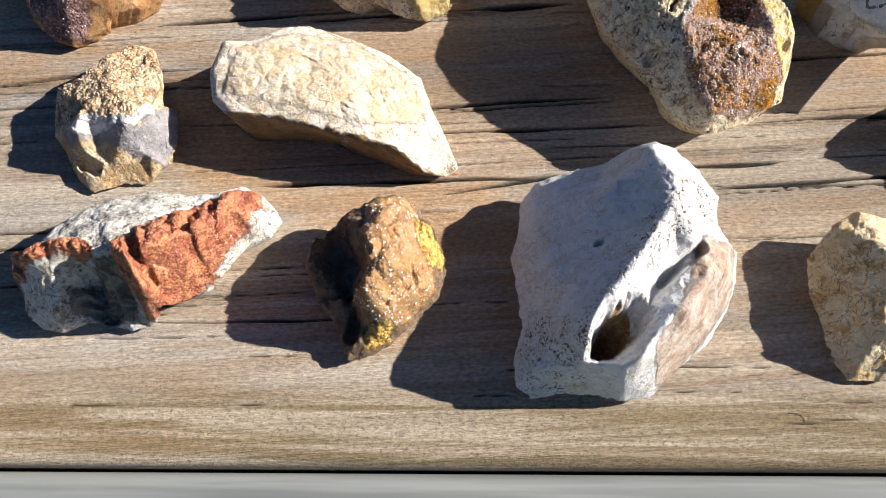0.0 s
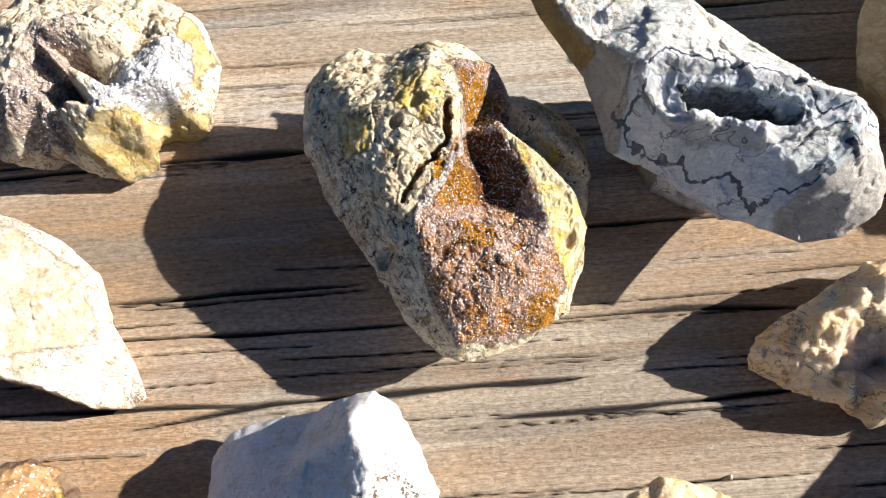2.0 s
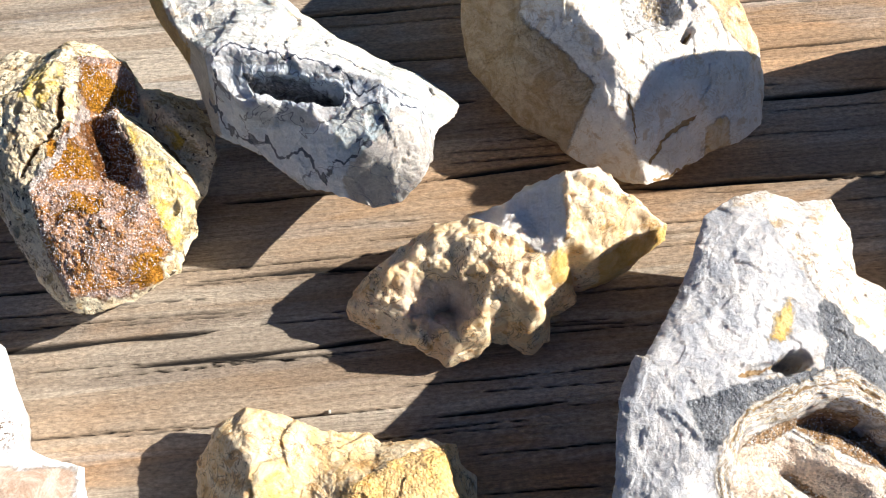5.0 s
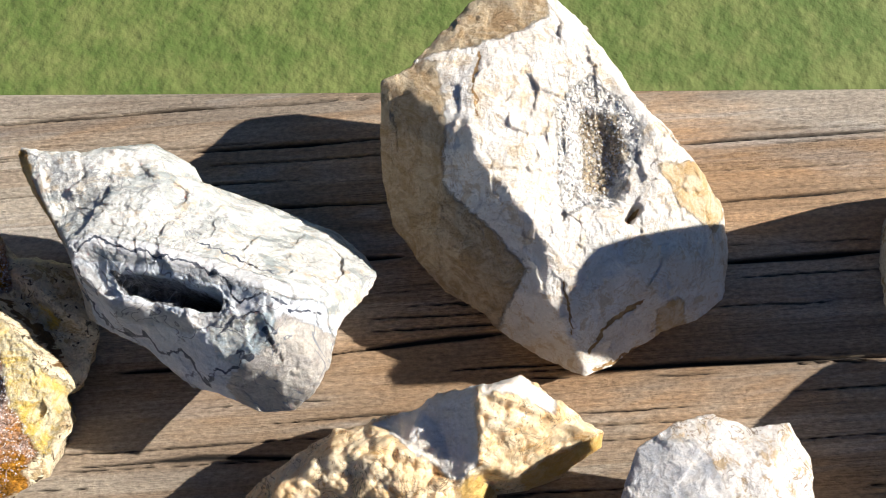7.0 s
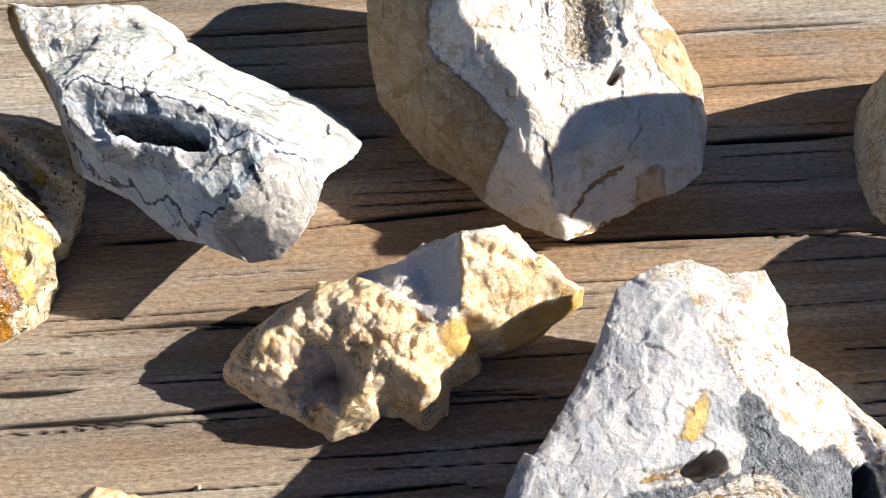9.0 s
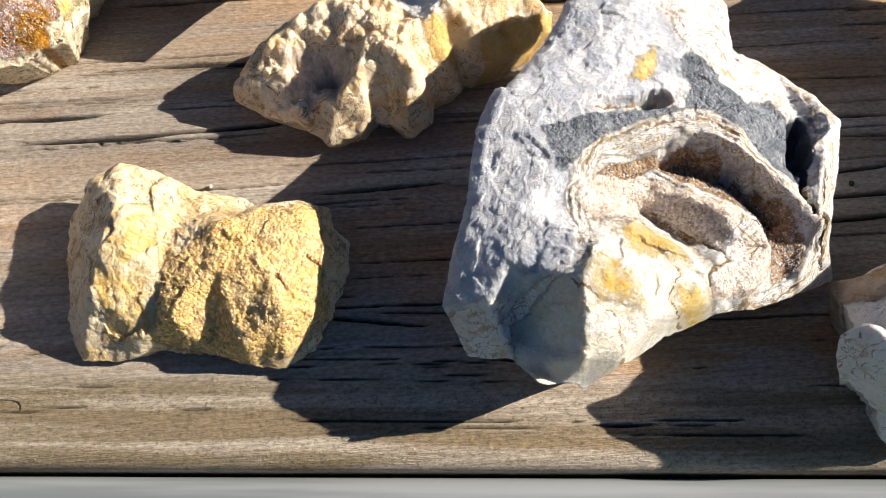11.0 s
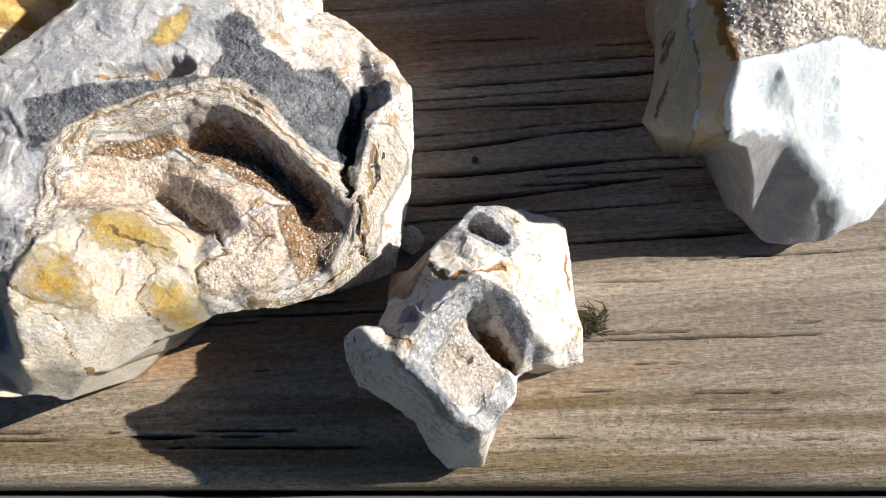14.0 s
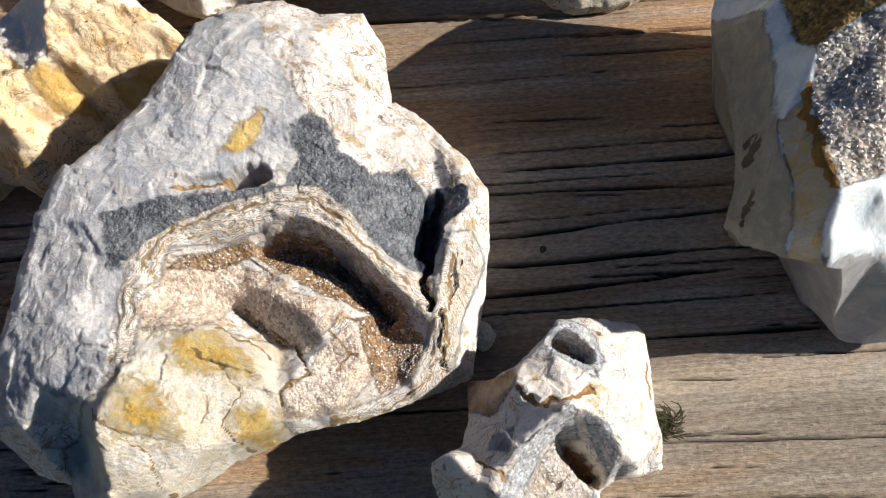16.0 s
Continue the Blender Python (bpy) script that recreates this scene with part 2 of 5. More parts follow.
def soil_material():
    n = Nodes("lawn_ground")
    col = n.mix(n.band(n.noise(16, 5, 0.6), 0.35, 0.65), (0.10, 0.155, 0.03), (0.17, 0.205, 0.055))
    col = n.mix(n.math("MULTIPLY", n.band(n.noise(60, 5, 0.7), 0.5, 0.72), 0.3), col, (0.25, 0.25, 0.09))
    return n.finish(col, 0.9, n.bump(n.noise(40, 3, 0.5), 0.006))


def part(name, me, material, parent, label=""):
    ob = new(name, me)
    me.materials.append(material)
    ob.parent = parent
    return tagged(ob, label)


# ---- board, rail and lawn ----
WOOD = wood_material()
# Long checks in the wood: width in millimetres and the run of each in millimetres along and across the board.
CHECKS = [
    (1.6, [(-43, 193.7), (11, 199.6), (64, 204.4)]),
    (1.2, [(158, 175.4), (184, 177.6), (207, 180.0)]),
    (1, [(4, 149.0), (39, 152.7), (76, 155.7)]),
    (1, [(6, 136.8), (49, 139.4), (95, 142.0)]),
    (1.3, [(20, 109.2), (55, 116.9), (109, 121.2), (148, 125.0)]),
    (1.1, [(130, 112.1), (189, 117.5), (218, 121.8)]),
    (1, [(149, 143.6), (185, 147.2), (225, 147.0)]),
    (0.9, [(-178, 157.8), (-136, 165.4), (-99, 168.1)]),
    (1.2, [(-110, 190.9), (-35, 199.4)]),
    (1, [(-160, 66.8), (-151, 68.1)]),
    (1, [(14, 147.1), (80, 153.9)]),
    (1, [(-58, 111.7), (7, 114.8), (51, 116.8)]),
    (1.2, [(280, 106.8), (312, 111.3)]),
    (1.3, [(228, 181.6), (282, 190.1)]),
    (0.8, [(216, 158.5), (248, 162.4)]),
    (1.3, [(218, 215.9), (246, 217.4)]),
    (1.7, [(362, 214.2), (417, 219.4)]),
    (1.3, [(303, 176.7), (360, 179.1), (410, 181.7)]),
    (1, [(173, 258.1), (242, 264.4)]),
    (0.9, [(180, 234.5), (243, 238.8)]),
    (1, [(357, 261.0), (425, 266.5)]),
    (0.9, [(364, 237.5), (421, 243.5)]),
    (0.8, [(95, 270.1), (180, 278.1)]),
    (1.6, [(411, 122.4), (485, 128.9)]),
    (1, [(404, 99.3), (474, 109.8)]),
    (1, [(404, 80.6), (466, 89.6)]),
    (0.9, [(236, 92.0), (273, 96.6)]),
    (0.8, [(235, 48.1), (270, 43.8)]),
    (1.1, [(405, 90.5), (479, 97.3)]),
    (1, [(446, 68.0), (492, 72.1)]),
    (0.8, [(447, 39.1), (505, 40.3)]),
    (0.8, [(400, 114.2), (469, 117.2)]),
]
BOARD_W, BOARD_T, ROUND = 0.286, 0.038, 0.006


def board_mesh(x_cuts, y0, width, thick, z_top, seed, checks=(), fine=0, y_step=0.0005):
    """A plank with rounded arrises whose checks are cut into its top."""
    arc = [(ROUND - ROUND * math.cos(a), -ROUND + ROUND * math.sin(a)) for a in np.linspace(0, math.pi / 2, 9)]
    ys = np.r_[[p[0] for p in arc], np.arange(ROUND + y_step, width - ROUND, y_step), [width - p[0] for p in reversed(arc)]]
    zs = np.r_[[p[1] for p in arc], np.zeros(len(ys) - 2 * len(arc)), [p[1] for p in reversed(arc)]]
    ys, zs = np.r_[0.0, ys, width], np.r_[-thick, zs, -thick]
    X, Y = np.meshgrid(x_cuts, ys, indexing="ij")
    Z = np.broadcast_to(zs, X.shape).copy()
    flat = np.stack([X.ravel() * 1000, Y.ravel() * 1000, np.zeros(X.size)], 1)
    top = (Z > -ROUND * 0.99).ravel()
    depth = np.zeros(X.size)
    rng = np.random.RandomState(seed)
    runs = list(checks)
    for _ in range(fine):
        x, y, length = rng.uniform(-330, 760), rng.uniform(8, width * 1000 - 8), rng.uniform(14, 95)
        runs.append((rng.uniform(0.18, 0.48) * (0.5 if y < 45 else 1.0), [(x, y), (x + length, y + length * (0.075 * min(1.0, max(0.0, (y - 25) / 50)) + rng.uniform(-0.012, 0.012)))]))
    xm, ym = x_cuts * 1000, ys * 1000
    D = depth.reshape(X.shape)
    for k, (wide, run) in enumerate(runs):
        px, py = np.array(run, float).T
        px = np.r_[px[0] - 6, px[1:-1], px[-1] + 6]
        sel = np.nonzero((xm > px[0]) & (xm < px[-1]))[0]
        if not len(sel):
            continue
        xs = xm[sel]
        line = np.stack([xs / 14, np.full(len(xs), k * 3.7), np.zeros(len(xs))], 1)
        yc = np.interp(xs, px, py) + 0.6 * fbm(line * 0.6, 3, seed)
        ends = np.minimum(xs - px[0], px[-1] - xs)
        w = wide * np.clip(ends / 18, 0, 1) ** 0.5 * (0.75 + 0.5 * vnoise(line * 0.6, seed + 5))
        cols = np.nonzero((ym > yc.min() - 3) & (ym < yc.max() + 3))[0]
        if len(cols):
            off = np.abs(ym[cols][None, :] - yc[:, None])
            cut = np.clip(1.3 - off / np.maximum(w[:, None] * 0.85, 0.05), 0, 1)
            block = np.ix_(sel, cols)
            D[block] = np.maximum(D[block], cut)
    depth = D.ravel() * top
    swell = 0.35 * fbm(flat * [0.006, 0.05, 1], 3, seed + 9) + 0.16 * fbm(flat * [0.03, 0.45, 1], 3, seed + 11)
    front = step01(flat[:, 1], 33, 20)
    pores = 0.12 * front * vnoise(flat * [0.9, 0.9, 1], seed + 12)
    Z = Z.ravel() + z_top + (swell + pores - 0.15) * 0.001 * top - depth * 0.0026
    verts = np.stack([X.ravel(), Y.ravel() + y0, Z], 1)
    nx, ny = X.shape
    i = (np.arange(nx - 1)[:, None] * ny + np.arange(ny - 1)[None, :]).ravel()
    faces = np.stack([i, i + ny, i + ny + 1, i + 1], 1).tolist()
    faces += [[a * ny, a * ny + ny - 1, (a + 1) * ny + ny - 1, (a + 1) * ny] for a in range(nx - 1)]
    faces += [list(range(ny)), list(range((nx - 1) * ny, nx * ny))[::-1]]
    me = mesh_of("board", verts, faces)
    put_mask(me, "crack", np.clip(depth * 1.3, 0, 1))
    put_mask(me, "front", front)
    return me


cuts = np.r_[np.linspace(-1.3, -0.4, 10), np.arange(-0.39, 0.80, 0.003), np.linspace(0.81, 1.7, 10)]
rail_cap = new("rail_cap_board", board_mesh(cuts, 0.0, BOARD_W, BOARD_T, 0.0, 3, CHECKS, 300))
rail_cap.data.materials.append(WOOD)
tagged(rail_cap, "weathered grey-brown wooden rail board with long drying cracks", "wooden board", kind="structure")
side_cuts = np.r_[np.linspace(-1.3, -0.4, 6), np.arange(-0.39, 0.80, 0.02), np.linspace(0.81, 1.7, 6)]
side = new("rail_side_board", board_mesh(side_cuts, -0.0155, 0.0142, 0.09, -0.005, 8, (), 0, 0.002))
grey_paint = Nodes("grey_rail_wood")
side.data.materials.append(grey_paint.finish(grey_paint.mix(grey_paint.band(grey_paint.noise((4, 90, 60), 4), 0.4, 0.6), (0.16, 0.17, 0.165), (0.25, 0.26, 0.25)), 0.6))
tagged(side, "grey weathered board on edge under the rail's front edge", "wooden board", kind="structure")

lawn_mat = soil_material()
bm = bmesh.new()
bmesh.ops.create_grid(bm, x_segments=60, y_segments=60, size=60)
for v in bm.verts:
    v.co.z = -0.85 + 0.02 * noise.noise(v.co * 0.3)
lawn_me = bpy.data.meshes.new("lawn")
bm.to_mesh(lawn_me)
bm.free()
lawn = new("ground", lawn_me)
lawn_me.materials.append(lawn_mat)
tagged(lawn, "mown green lawn in sunlight below the rail", "lawn", kind="structure")


# an unseen plank floor added on the near side of the rail for neutral bounce light
deck_mat = Nodes("grey_deck_wood")
deck_wood = deck_mat.finish(deck_mat.mix(deck_mat.band(deck_mat.noise((3, 70, 40), 5, 0.6, 0.5), 0.4, 0.6), (0.20, 0.19, 0.175), (0.31, 0.295, 0.27)), 0.8, deck_mat.bump(deck_mat.noise((8, 200, 90), 4), 0.001))
deck = tagged(new("bounce_floor"), "unseen grey boards added below the rail for neutral bounce light", "deck floor", kind="structure")
bm = bmesh.new()
bmesh.ops.create_cube(bm, size=1.0)
for v in bm.verts:
    v.co = Vector((v.co.x * 6.0, v.co.y * 0.14, v.co.z * 0.035))
bmesh.ops.bevel(bm, geom=bm.edges[:], offset=0.004, segments=2, affect="EDGES")
bounce_board = bpy.data.meshes.new("bounce_board")
bm.to_mesh(bounce_board)
bm.free()
bounce_board.materials.append(deck_wood)
for k in range(17):
    plank = new("bounce_board", bounce_board)
    plank.location = (0.2, -0.14 - 0.147 * k, -0.83)
    plank.parent = deck

# posts that carry the rail
bm = bmesh.new()
bmesh.ops.create_cube(bm, size=1.0)
for v in bm.verts:
    v.co = Vector((v.co.x * 0.089, v.co.y * 0.089, v.co.z * 0.85))
bmesh.ops.bevel(bm, geom=bm.edges[:], offset=0.003, segments=2, affect="EDGES")
post_me = bpy.data.meshes.new("rail_post")
bm.to_mesh(post_me)
bm.free()
post_me.materials.append(deck_wood)
for x in (-1.2, 0.2, 1.6):
    post = new("rail_post", post_me)
    post.location = (x, 0.143, -0.4632)
    tagged(post, "square grey wooden post under the rail board", "post", kind="structure")


# ---- stones ----
def stone(name, label, material, centre, rim, crest, zones=(), pits=(), rough=0.6, round_off=1, base=0.8, lumps=None, seed=1, pieces=(("m1", "crystal_lining", ""),),
          crystals=0, crystal=None, crystal_size=0.45, undercut=0.5, ridges=0.12, chip=0.08, around=310, rings=104, creases=(), lines=(), wander=1.5, fine=0.0, ragged=1.0):
    """A broken stone from a cage in millimetres: its rim (outline with heights) and the heights of its crest and hollows."""
    rim, crest = np.array(rim, float), np.array(crest, float)
    cage = np.vstack([rim, crest])
    n = len(rim)
    from_rim = [(i, (i + 1) % n) for i in range(n)]
    for run in creases:                      # sharp ridges and valleys
        from_rim += [(len(cage) + i, len(cage) + i + 1) for i in range(len(run) - 1)]
        cage = np.vstack([cage, np.array(run, float)])
    pts, _, tris, origin, _, _ = delaunay([Vector(p[:2]) for p in cage], from_rim, [], 1, 1e-4)
    heights = [cage[o[0], 2] if o else cage[np.argmin(((cage[:, :2] - np.array(p)) ** 2).sum(1)), 2] for p, o in zip(pts, origin)]
    cell = 0.6
    low = rim[:, :2].min(0) - 4
    size = np.ceil((rim[:, :2].max(0) + 4 - low) / cell).astype(int) + 1
    gx, gy = np.meshgrid(np.arange(size[0]) * cell + low[0], np.arange(size[1]) * cell + low[1], indexing="ij")
    flat = np.stack([gx.ravel(), gy.ravel()], 1)
    height, known = np.zeros(len(flat)), np.zeros(len(flat))
    for tri in tris:
        for k in range(1, len(tri) - 1):
            ids = (tri[0], tri[k], tri[k + 1])
            a, b, c = (np.array(pts[i]) for i in ids)
            det = (b[0] - a[0]) * (c[1] - a[1]) - (c[0] - a[0]) * (b[1] - a[1])
            if abs(det) < 1e-6:
                continue
            u = ((flat[:, 0] - a[0]) * (c[1] - a[1]) - (c[0] - a[0]) * (flat[:, 1] - a[1])) / det
            v = ((b[0] - a[0]) * (flat[:, 1] - a[1]) - (flat[:, 0] - a[0]) * (b[1] - a[1])) / det
            on = (u >= -1e-6) & (v >= -1e-6) & (u + v <= 1 + 1e-6)
            height[on] = heights[ids[0]] * (1 - u[on] - v[on]) + heights[ids[1]] * u[on] + heights[ids[2]] * v[on]
            known[on] = 1
    height, known = height.reshape(size), known.reshape(size)
    height = blurred(height * known, round_off) / np.maximum(blurred(known, round_off), 1e-3)

    def raised(p):
        q = (p - low) / cell
        i = np.clip(np.floor(q).astype(int), 0, size - 2)
        w = np.clip(q - i, 0, 1)
        h = height
        return ((h[i[:, 0], i[:, 1]] * (1 - w[:, 0]) + h[i[:, 0] + 1, i[:, 1]] * w[:, 0]) * (1 - w[:, 1])
                + (h[i[:, 0], i[:, 1] + 1] * (1 - w[:, 0]) + h[i[:, 0] + 1, i[:, 1] + 1] * w[:, 0]) * w[:, 1])

    closed = np.vstack([rim, rim[:1]])
    run = np.r_[0, np.cumsum(np.hypot(*np.diff(closed[:, :2], axis=0).T))]
    s = np.linspace(0, run[-1], around, endpoint=False)
    edge = np.stack([np.interp(s, run, closed[:, k]) for k in range(3)], 1)
    mid = crest[:, :2].mean(0)
    out = edge[:, :2] - mid
    out /= np.maximum(np.hypot(*out.T), 1e-6)[:, None]
    e3 = np.c_[edge[:, :2], np.full(around, seed * 9.1)]
    jag = 0.9 * rough * fbm(e3 / 5.0, 4, seed, 0.6) + 0.5 * rough * fbm(e3 / 1.6, 2, seed + 3)
    edge[:, :2] += out * (ragged * jag)[:, None]
    plan, level, us = [mid[None, :]], [raised(mid[None, :])], [np.zeros(1)]
    for k in range(1, rings + 1):
        u = (k / rings) ** 0.85
        p = mid + (edge[:, :2] - mid) * u
        plan.append(p)
        level.append(raised(p))
        us.append(np.full(around, u))
    plan, level, us = np.vstack(plan), np.concatenate(level), np.concatenate(us)
    p3 = np.c_[plan, level * 0.7]
    for x0, y0, x1, y1, wide, deep in pits:
        a, e = np.array([x0, y0]), np.array([x1 - x0, y1 - y0])
        k = np.clip(((plan - a) @ e) / (e @ e + 1e-9), 0, 1)
        d = np.hypot(*(plan - a - k[:, None] * e).T) / (wide * 0.6) + 0.28 * fbm(p3 / 3.0, 3, seed + 21)
        level = level - deep * step01(1.15 - d, 0.0, 0.75)
    level = level + rough * (1.0 * fbm(p3 / 9.0, 3, seed + 31) + 0.7 * fbm(p3 / 2.6, 3, seed + 37, 0.6))
    bent = p3 + 1.6 * np.stack([fbm(p3 / 5.0, 3, seed + 45), fbm(p3 / 5.0, 3, seed + 46), 0 * us], 1)
    level = level + chip * (facets(bent, 11.0, seed + 81) + facets(bent, 4.6, seed + 83))
    if ridges:
        level = level - ridges * rough * (step01(np.abs(fbm(p3 / 8.0, 4, seed + 41)), 0.09, 0.0) * 3 + step01(np.abs(fbm(p3 / 3.5, 3, seed + 43)), 0.10, 0.0) * 1.2)
    if fine:
        level = level + fine * (fbm(p3 / 1.5, 3, seed + 39, 0.65) - 0.8 * np.abs(fbm(p3 / 4.2, 3, seed + 40)))
    masks = {}
    warp = wander * fbm(p3 / 4.0, 4, seed + 51, 0.6)
    for key, soft, poly in zones:
        if key == "rings":
            masks[key] = inside_distance(plan, poly) + warp
            continue
        m = step01(inside_distance(plan, poly) + warp, -soft - 0.9, soft + 0.9)
        masks[key] = np.maximum(masks.get(key, 0), m)
    shake = np.stack([fbm(p3 / 3.0, 3, seed + 55, 0.6), fbm(p3 / 3.0, 3, seed + 57, 0.6)], 1) * 1.6
    for key, wide, deep, run in lines:       # narrow seams along a run of points
        gap = np.full(len(plan), 99.0)
        for a, b in zip(np.array(run[:-1], float), np.array(run[1:], float)):
            e = b - a
            k = np.clip(((plan + shake - a) @ e) / (e @ e + 1e-9), 0, 1)
            gap = np.minimum(gap, np.hypot(*(plan + shake - a - k[:, None] * e).T))
        m = step01(gap, wide, wide * 0.35)
        masks[key] = np.maximum(masks.get(key, 0), m)
        level = level - deep * m
    if "rings" in masks and "m4" in masks:      # layered growth bands stand out as small steps
        level = level + 0.35 * masks["m4"] * np.sin(masks["rings"] * 2.6 + 2.0 * fbm(p3 / 3.0, 3, seed + 91))
    if lumps:
        step, lift, key = lumps
        knob = lambda d: np.sqrt(np.clip(1.05 - d * d, 0, 1)) * 1.25 - 0.75
        bulge = lift * knob(cells(p3 / step, seed + 61)) + 0.35 * lift * knob(cells(p3 / (step * 0.45), seed + 67))
        level = level + bulge * (1 - masks[key[1:]] if key and key[0] == '-' else masks.get(key, 0) if key else 1)
    level = np.maximum(level - 1.6 * np.clip((us - 0.93) / 0.07, 0, 1) ** 2 * np.minimum(level / 8, 1), 0.4)
    rim_z = level[-around:]
    verts, tags = [np.c_[plan, level]], {k: [v] for k, v in masks.items()}
    drop, far = 10, np.hypot(*(edge[:, :2] - mid).T)
    for k in range(1, drop + 1):
        v = k / drop
        tuck = np.minimum(np.maximum((1 - base) * far * v**1.4, (undercut * rim_z) * v), 0.7 * far)
        p = edge[:, :2] - out * tuck[:, None]
        q3 = np.c_[p, rim_z * (1 - v)]
        p = p + out * (rough * (1.0 * fbm(q3 / 7.0, 3, seed + 71) + 0.6 * fbm(q3 / 2.2, 2, seed + 73)) * (1 - v * 0.6))[:, None]
        verts.append(np.c_[p, rim_z * (1 - v) ** 0.9 - 0.25 * v])
        for key in tags:
            tags[key].append(masks[key][-around:] * 0.999)
    verts = np.vstack(verts)
    tags = {k: np.concatenate(v) for k, v in tags.items()}
    j = np.arange(around)
    nxt = (j + 1) % around
    lows = 1 + np.arange(rings + drop - 1)[:, None] * around
    quads = np.stack([lows + j, lows + around + j, lows + around + nxt, lows + nxt], 2).reshape(-1, 4)
    quads = np.vstack([np.stack([0 * j, 1 + j, 1 + nxt, 1 + nxt], 1), quads])
    last = 1 + (rings + drop - 1) * around
    sole = (last + j)[::-1]
    verts = verts * 0.001
    ccw = np.sum(edge[:, 0] * np.roll(edge[:, 1], -1) - np.roll(edge[:, 0], -1) * edge[:, 1]) > 0
    if not ccw:
        quads, sole = quads[:, ::-1], sole[::-1]

    def listed(rows):
        return [q[:1] + [v for u, v in zip(q, q[1:]) if v != u] if len(set(q)) < 4 else q for q in rows.tolist()]

    whole = mesh_of("whole", verts, listed(quads) + [sole.tolist()])
    normals = np.zeros(len(verts) * 3, np.float32)
    whole.vertices.foreach_get("normal", normals)
    normals = normals.reshape(-1, 3)
    bpy.data.meshes.remove(whole)

    def piece(title, rows, closing=False):
        ids = np.unique(np.r_[rows.ravel(), sole] if closing else rows.ravel())
        back = np.full(len(verts), -1)
        back[ids] = np.arange(len(ids))
        me = mesh_of(title, verts[ids], listed(back[rows]) + ([back[sole].tolist()] if closing else []))
        me.normals_split_custom_set_from_vertices(normals[ids].tolist())
        for key, values in tags.items():
            put_mask(me, key, values[ids])
        return me

    lined = tags.get("m1")
    owner = np.full(len(quads), -1)
    for k, (key, _, _) in enumerate(pieces):
        if key in tags:
            owner[tags[key][quads].mean(1) > 0.5] = k
    islands = []
    for k in range(len(pieces)):
        islands.append([])
        mine = np.nonzero(owner == k)[0]
        if not len(mine):
            continue
        ids = np.arange(len(verts))
        while True:
            before = ids.copy()
            np.minimum.at(ids, quads[mine], ids[quads[mine]].min(1)[:, None])
            ids = ids[ids]
            if (before == ids).all():
                break
        group = ids[quads[mine][:, 1]]
        for g in np.unique(group):
            rows = mine[group == g]
            if len(rows) > 60:
                islands[k].append(quads[rows])
            else:
                owner[rows] = -1
    body = new(name, piece(name, quads[owner < 0], True))
    body.data.materials.append(material)
    body.location = (centre[0] * 0.001, centre[1] * 0.001, 0)
    tagged(body, label, "stone", "stones laid out on the rail board")
    for k, (_, title, note) in enumerate(pieces):
        for island in islands[k]:
            part(title, piece(title, island), material, body, note)
    if crystals and lined is not None:
        rng = np.random.RandomState(seed + 5)
        top = np.nonzero((lined[: len(level)] > 0.6) & (us < 0.97))[0]
        # even over the surface: outer rings have more area per vertex
        pick = rng.choice(top, min(crystals, len(top)), replace=False, p=us[top] / us[top].sum())
        cv, cf = [], []
        for i in pick:
            r = crystal_size * rng.uniform(0.5, 1.3) * 0.001
            axis = Vector((rng.normal(0, 0.9), rng.normal(0, 0.9), 1)).normalized()
            turn = axis.to_track_quat("Z", "Y").to_matrix()
            k = len(cv)
            o = Vector(verts[i])
            spin = rng.uniform(0, 6.28)
            cv += [o + turn @ Vector((r * math.cos(spin + a * 2.094), r * math.sin(spin + a * 2.094), -r * 0.5)) for a in range(3)]
            cv.append(o + axis * r * 1.1)
            cf += [(k, k + 1, k + 3), (k + 1, k + 2, k + 3), (k + 2, k, k + 3)]
        part("druse", mesh_of("druse", [tuple(v) for v in cv], cf, False), crystal, body, "tiny glinting quartz crystals")["kind"] = "stuff"
    return body


AMBER_BITS = crystal_material("amber_crystal", (0.42, 0.24, 0.11))
CLEAR_BITS = crystal_material("clear_crystal", (0.62, 0.56, 0.48))
RED_BITS = crystal_material("red_crystal", (0.44, 0.15, 0.06))
PLUM_BITS = crystal_material("plum_crystal", (0.36, 0.23, 0.19))

stone("rusty_stone", "rusty orange and dark plum crusted stone", stone_material(
    "rust_stone", (0.46, 0.20, 0.07), (0.55, 0.32, 0.13), (0.14, 0.05, 0.035), [("m1", (0.10, 0.05, 0.05), (0.34, 0.20, 0.18), 0.35, 0.0011, 0.0005)]),
    centre=(-140, 208),
    rim=[(-30, -12, 14), (-24, -24, 10), (-16, -30, 6), (-8, -32, 4), (1, -27, 5), (9, -22, 8), (21, -16, 10), (30, -8, 12), (31, 7, 14), (19, 23, 14), (-2, 32, 14), (-22, 25, 14), (-31, 6, 14)],
    crest=[(-4, -23, 24), (10, -19, 26), (-6, -31, 16), (14, -8, 28), (-7, -1, 26)],
    zones=[("m1", 2, [(-29, -15), (-16, -31), (-3, -31), (3, -21), (1, -10), (-13, 9), (-31, 3)])],
    rough=0.9, seed=11, crystals=300, crystal=PLUM_BITS, lumps=(6, 1.6, "m1"))
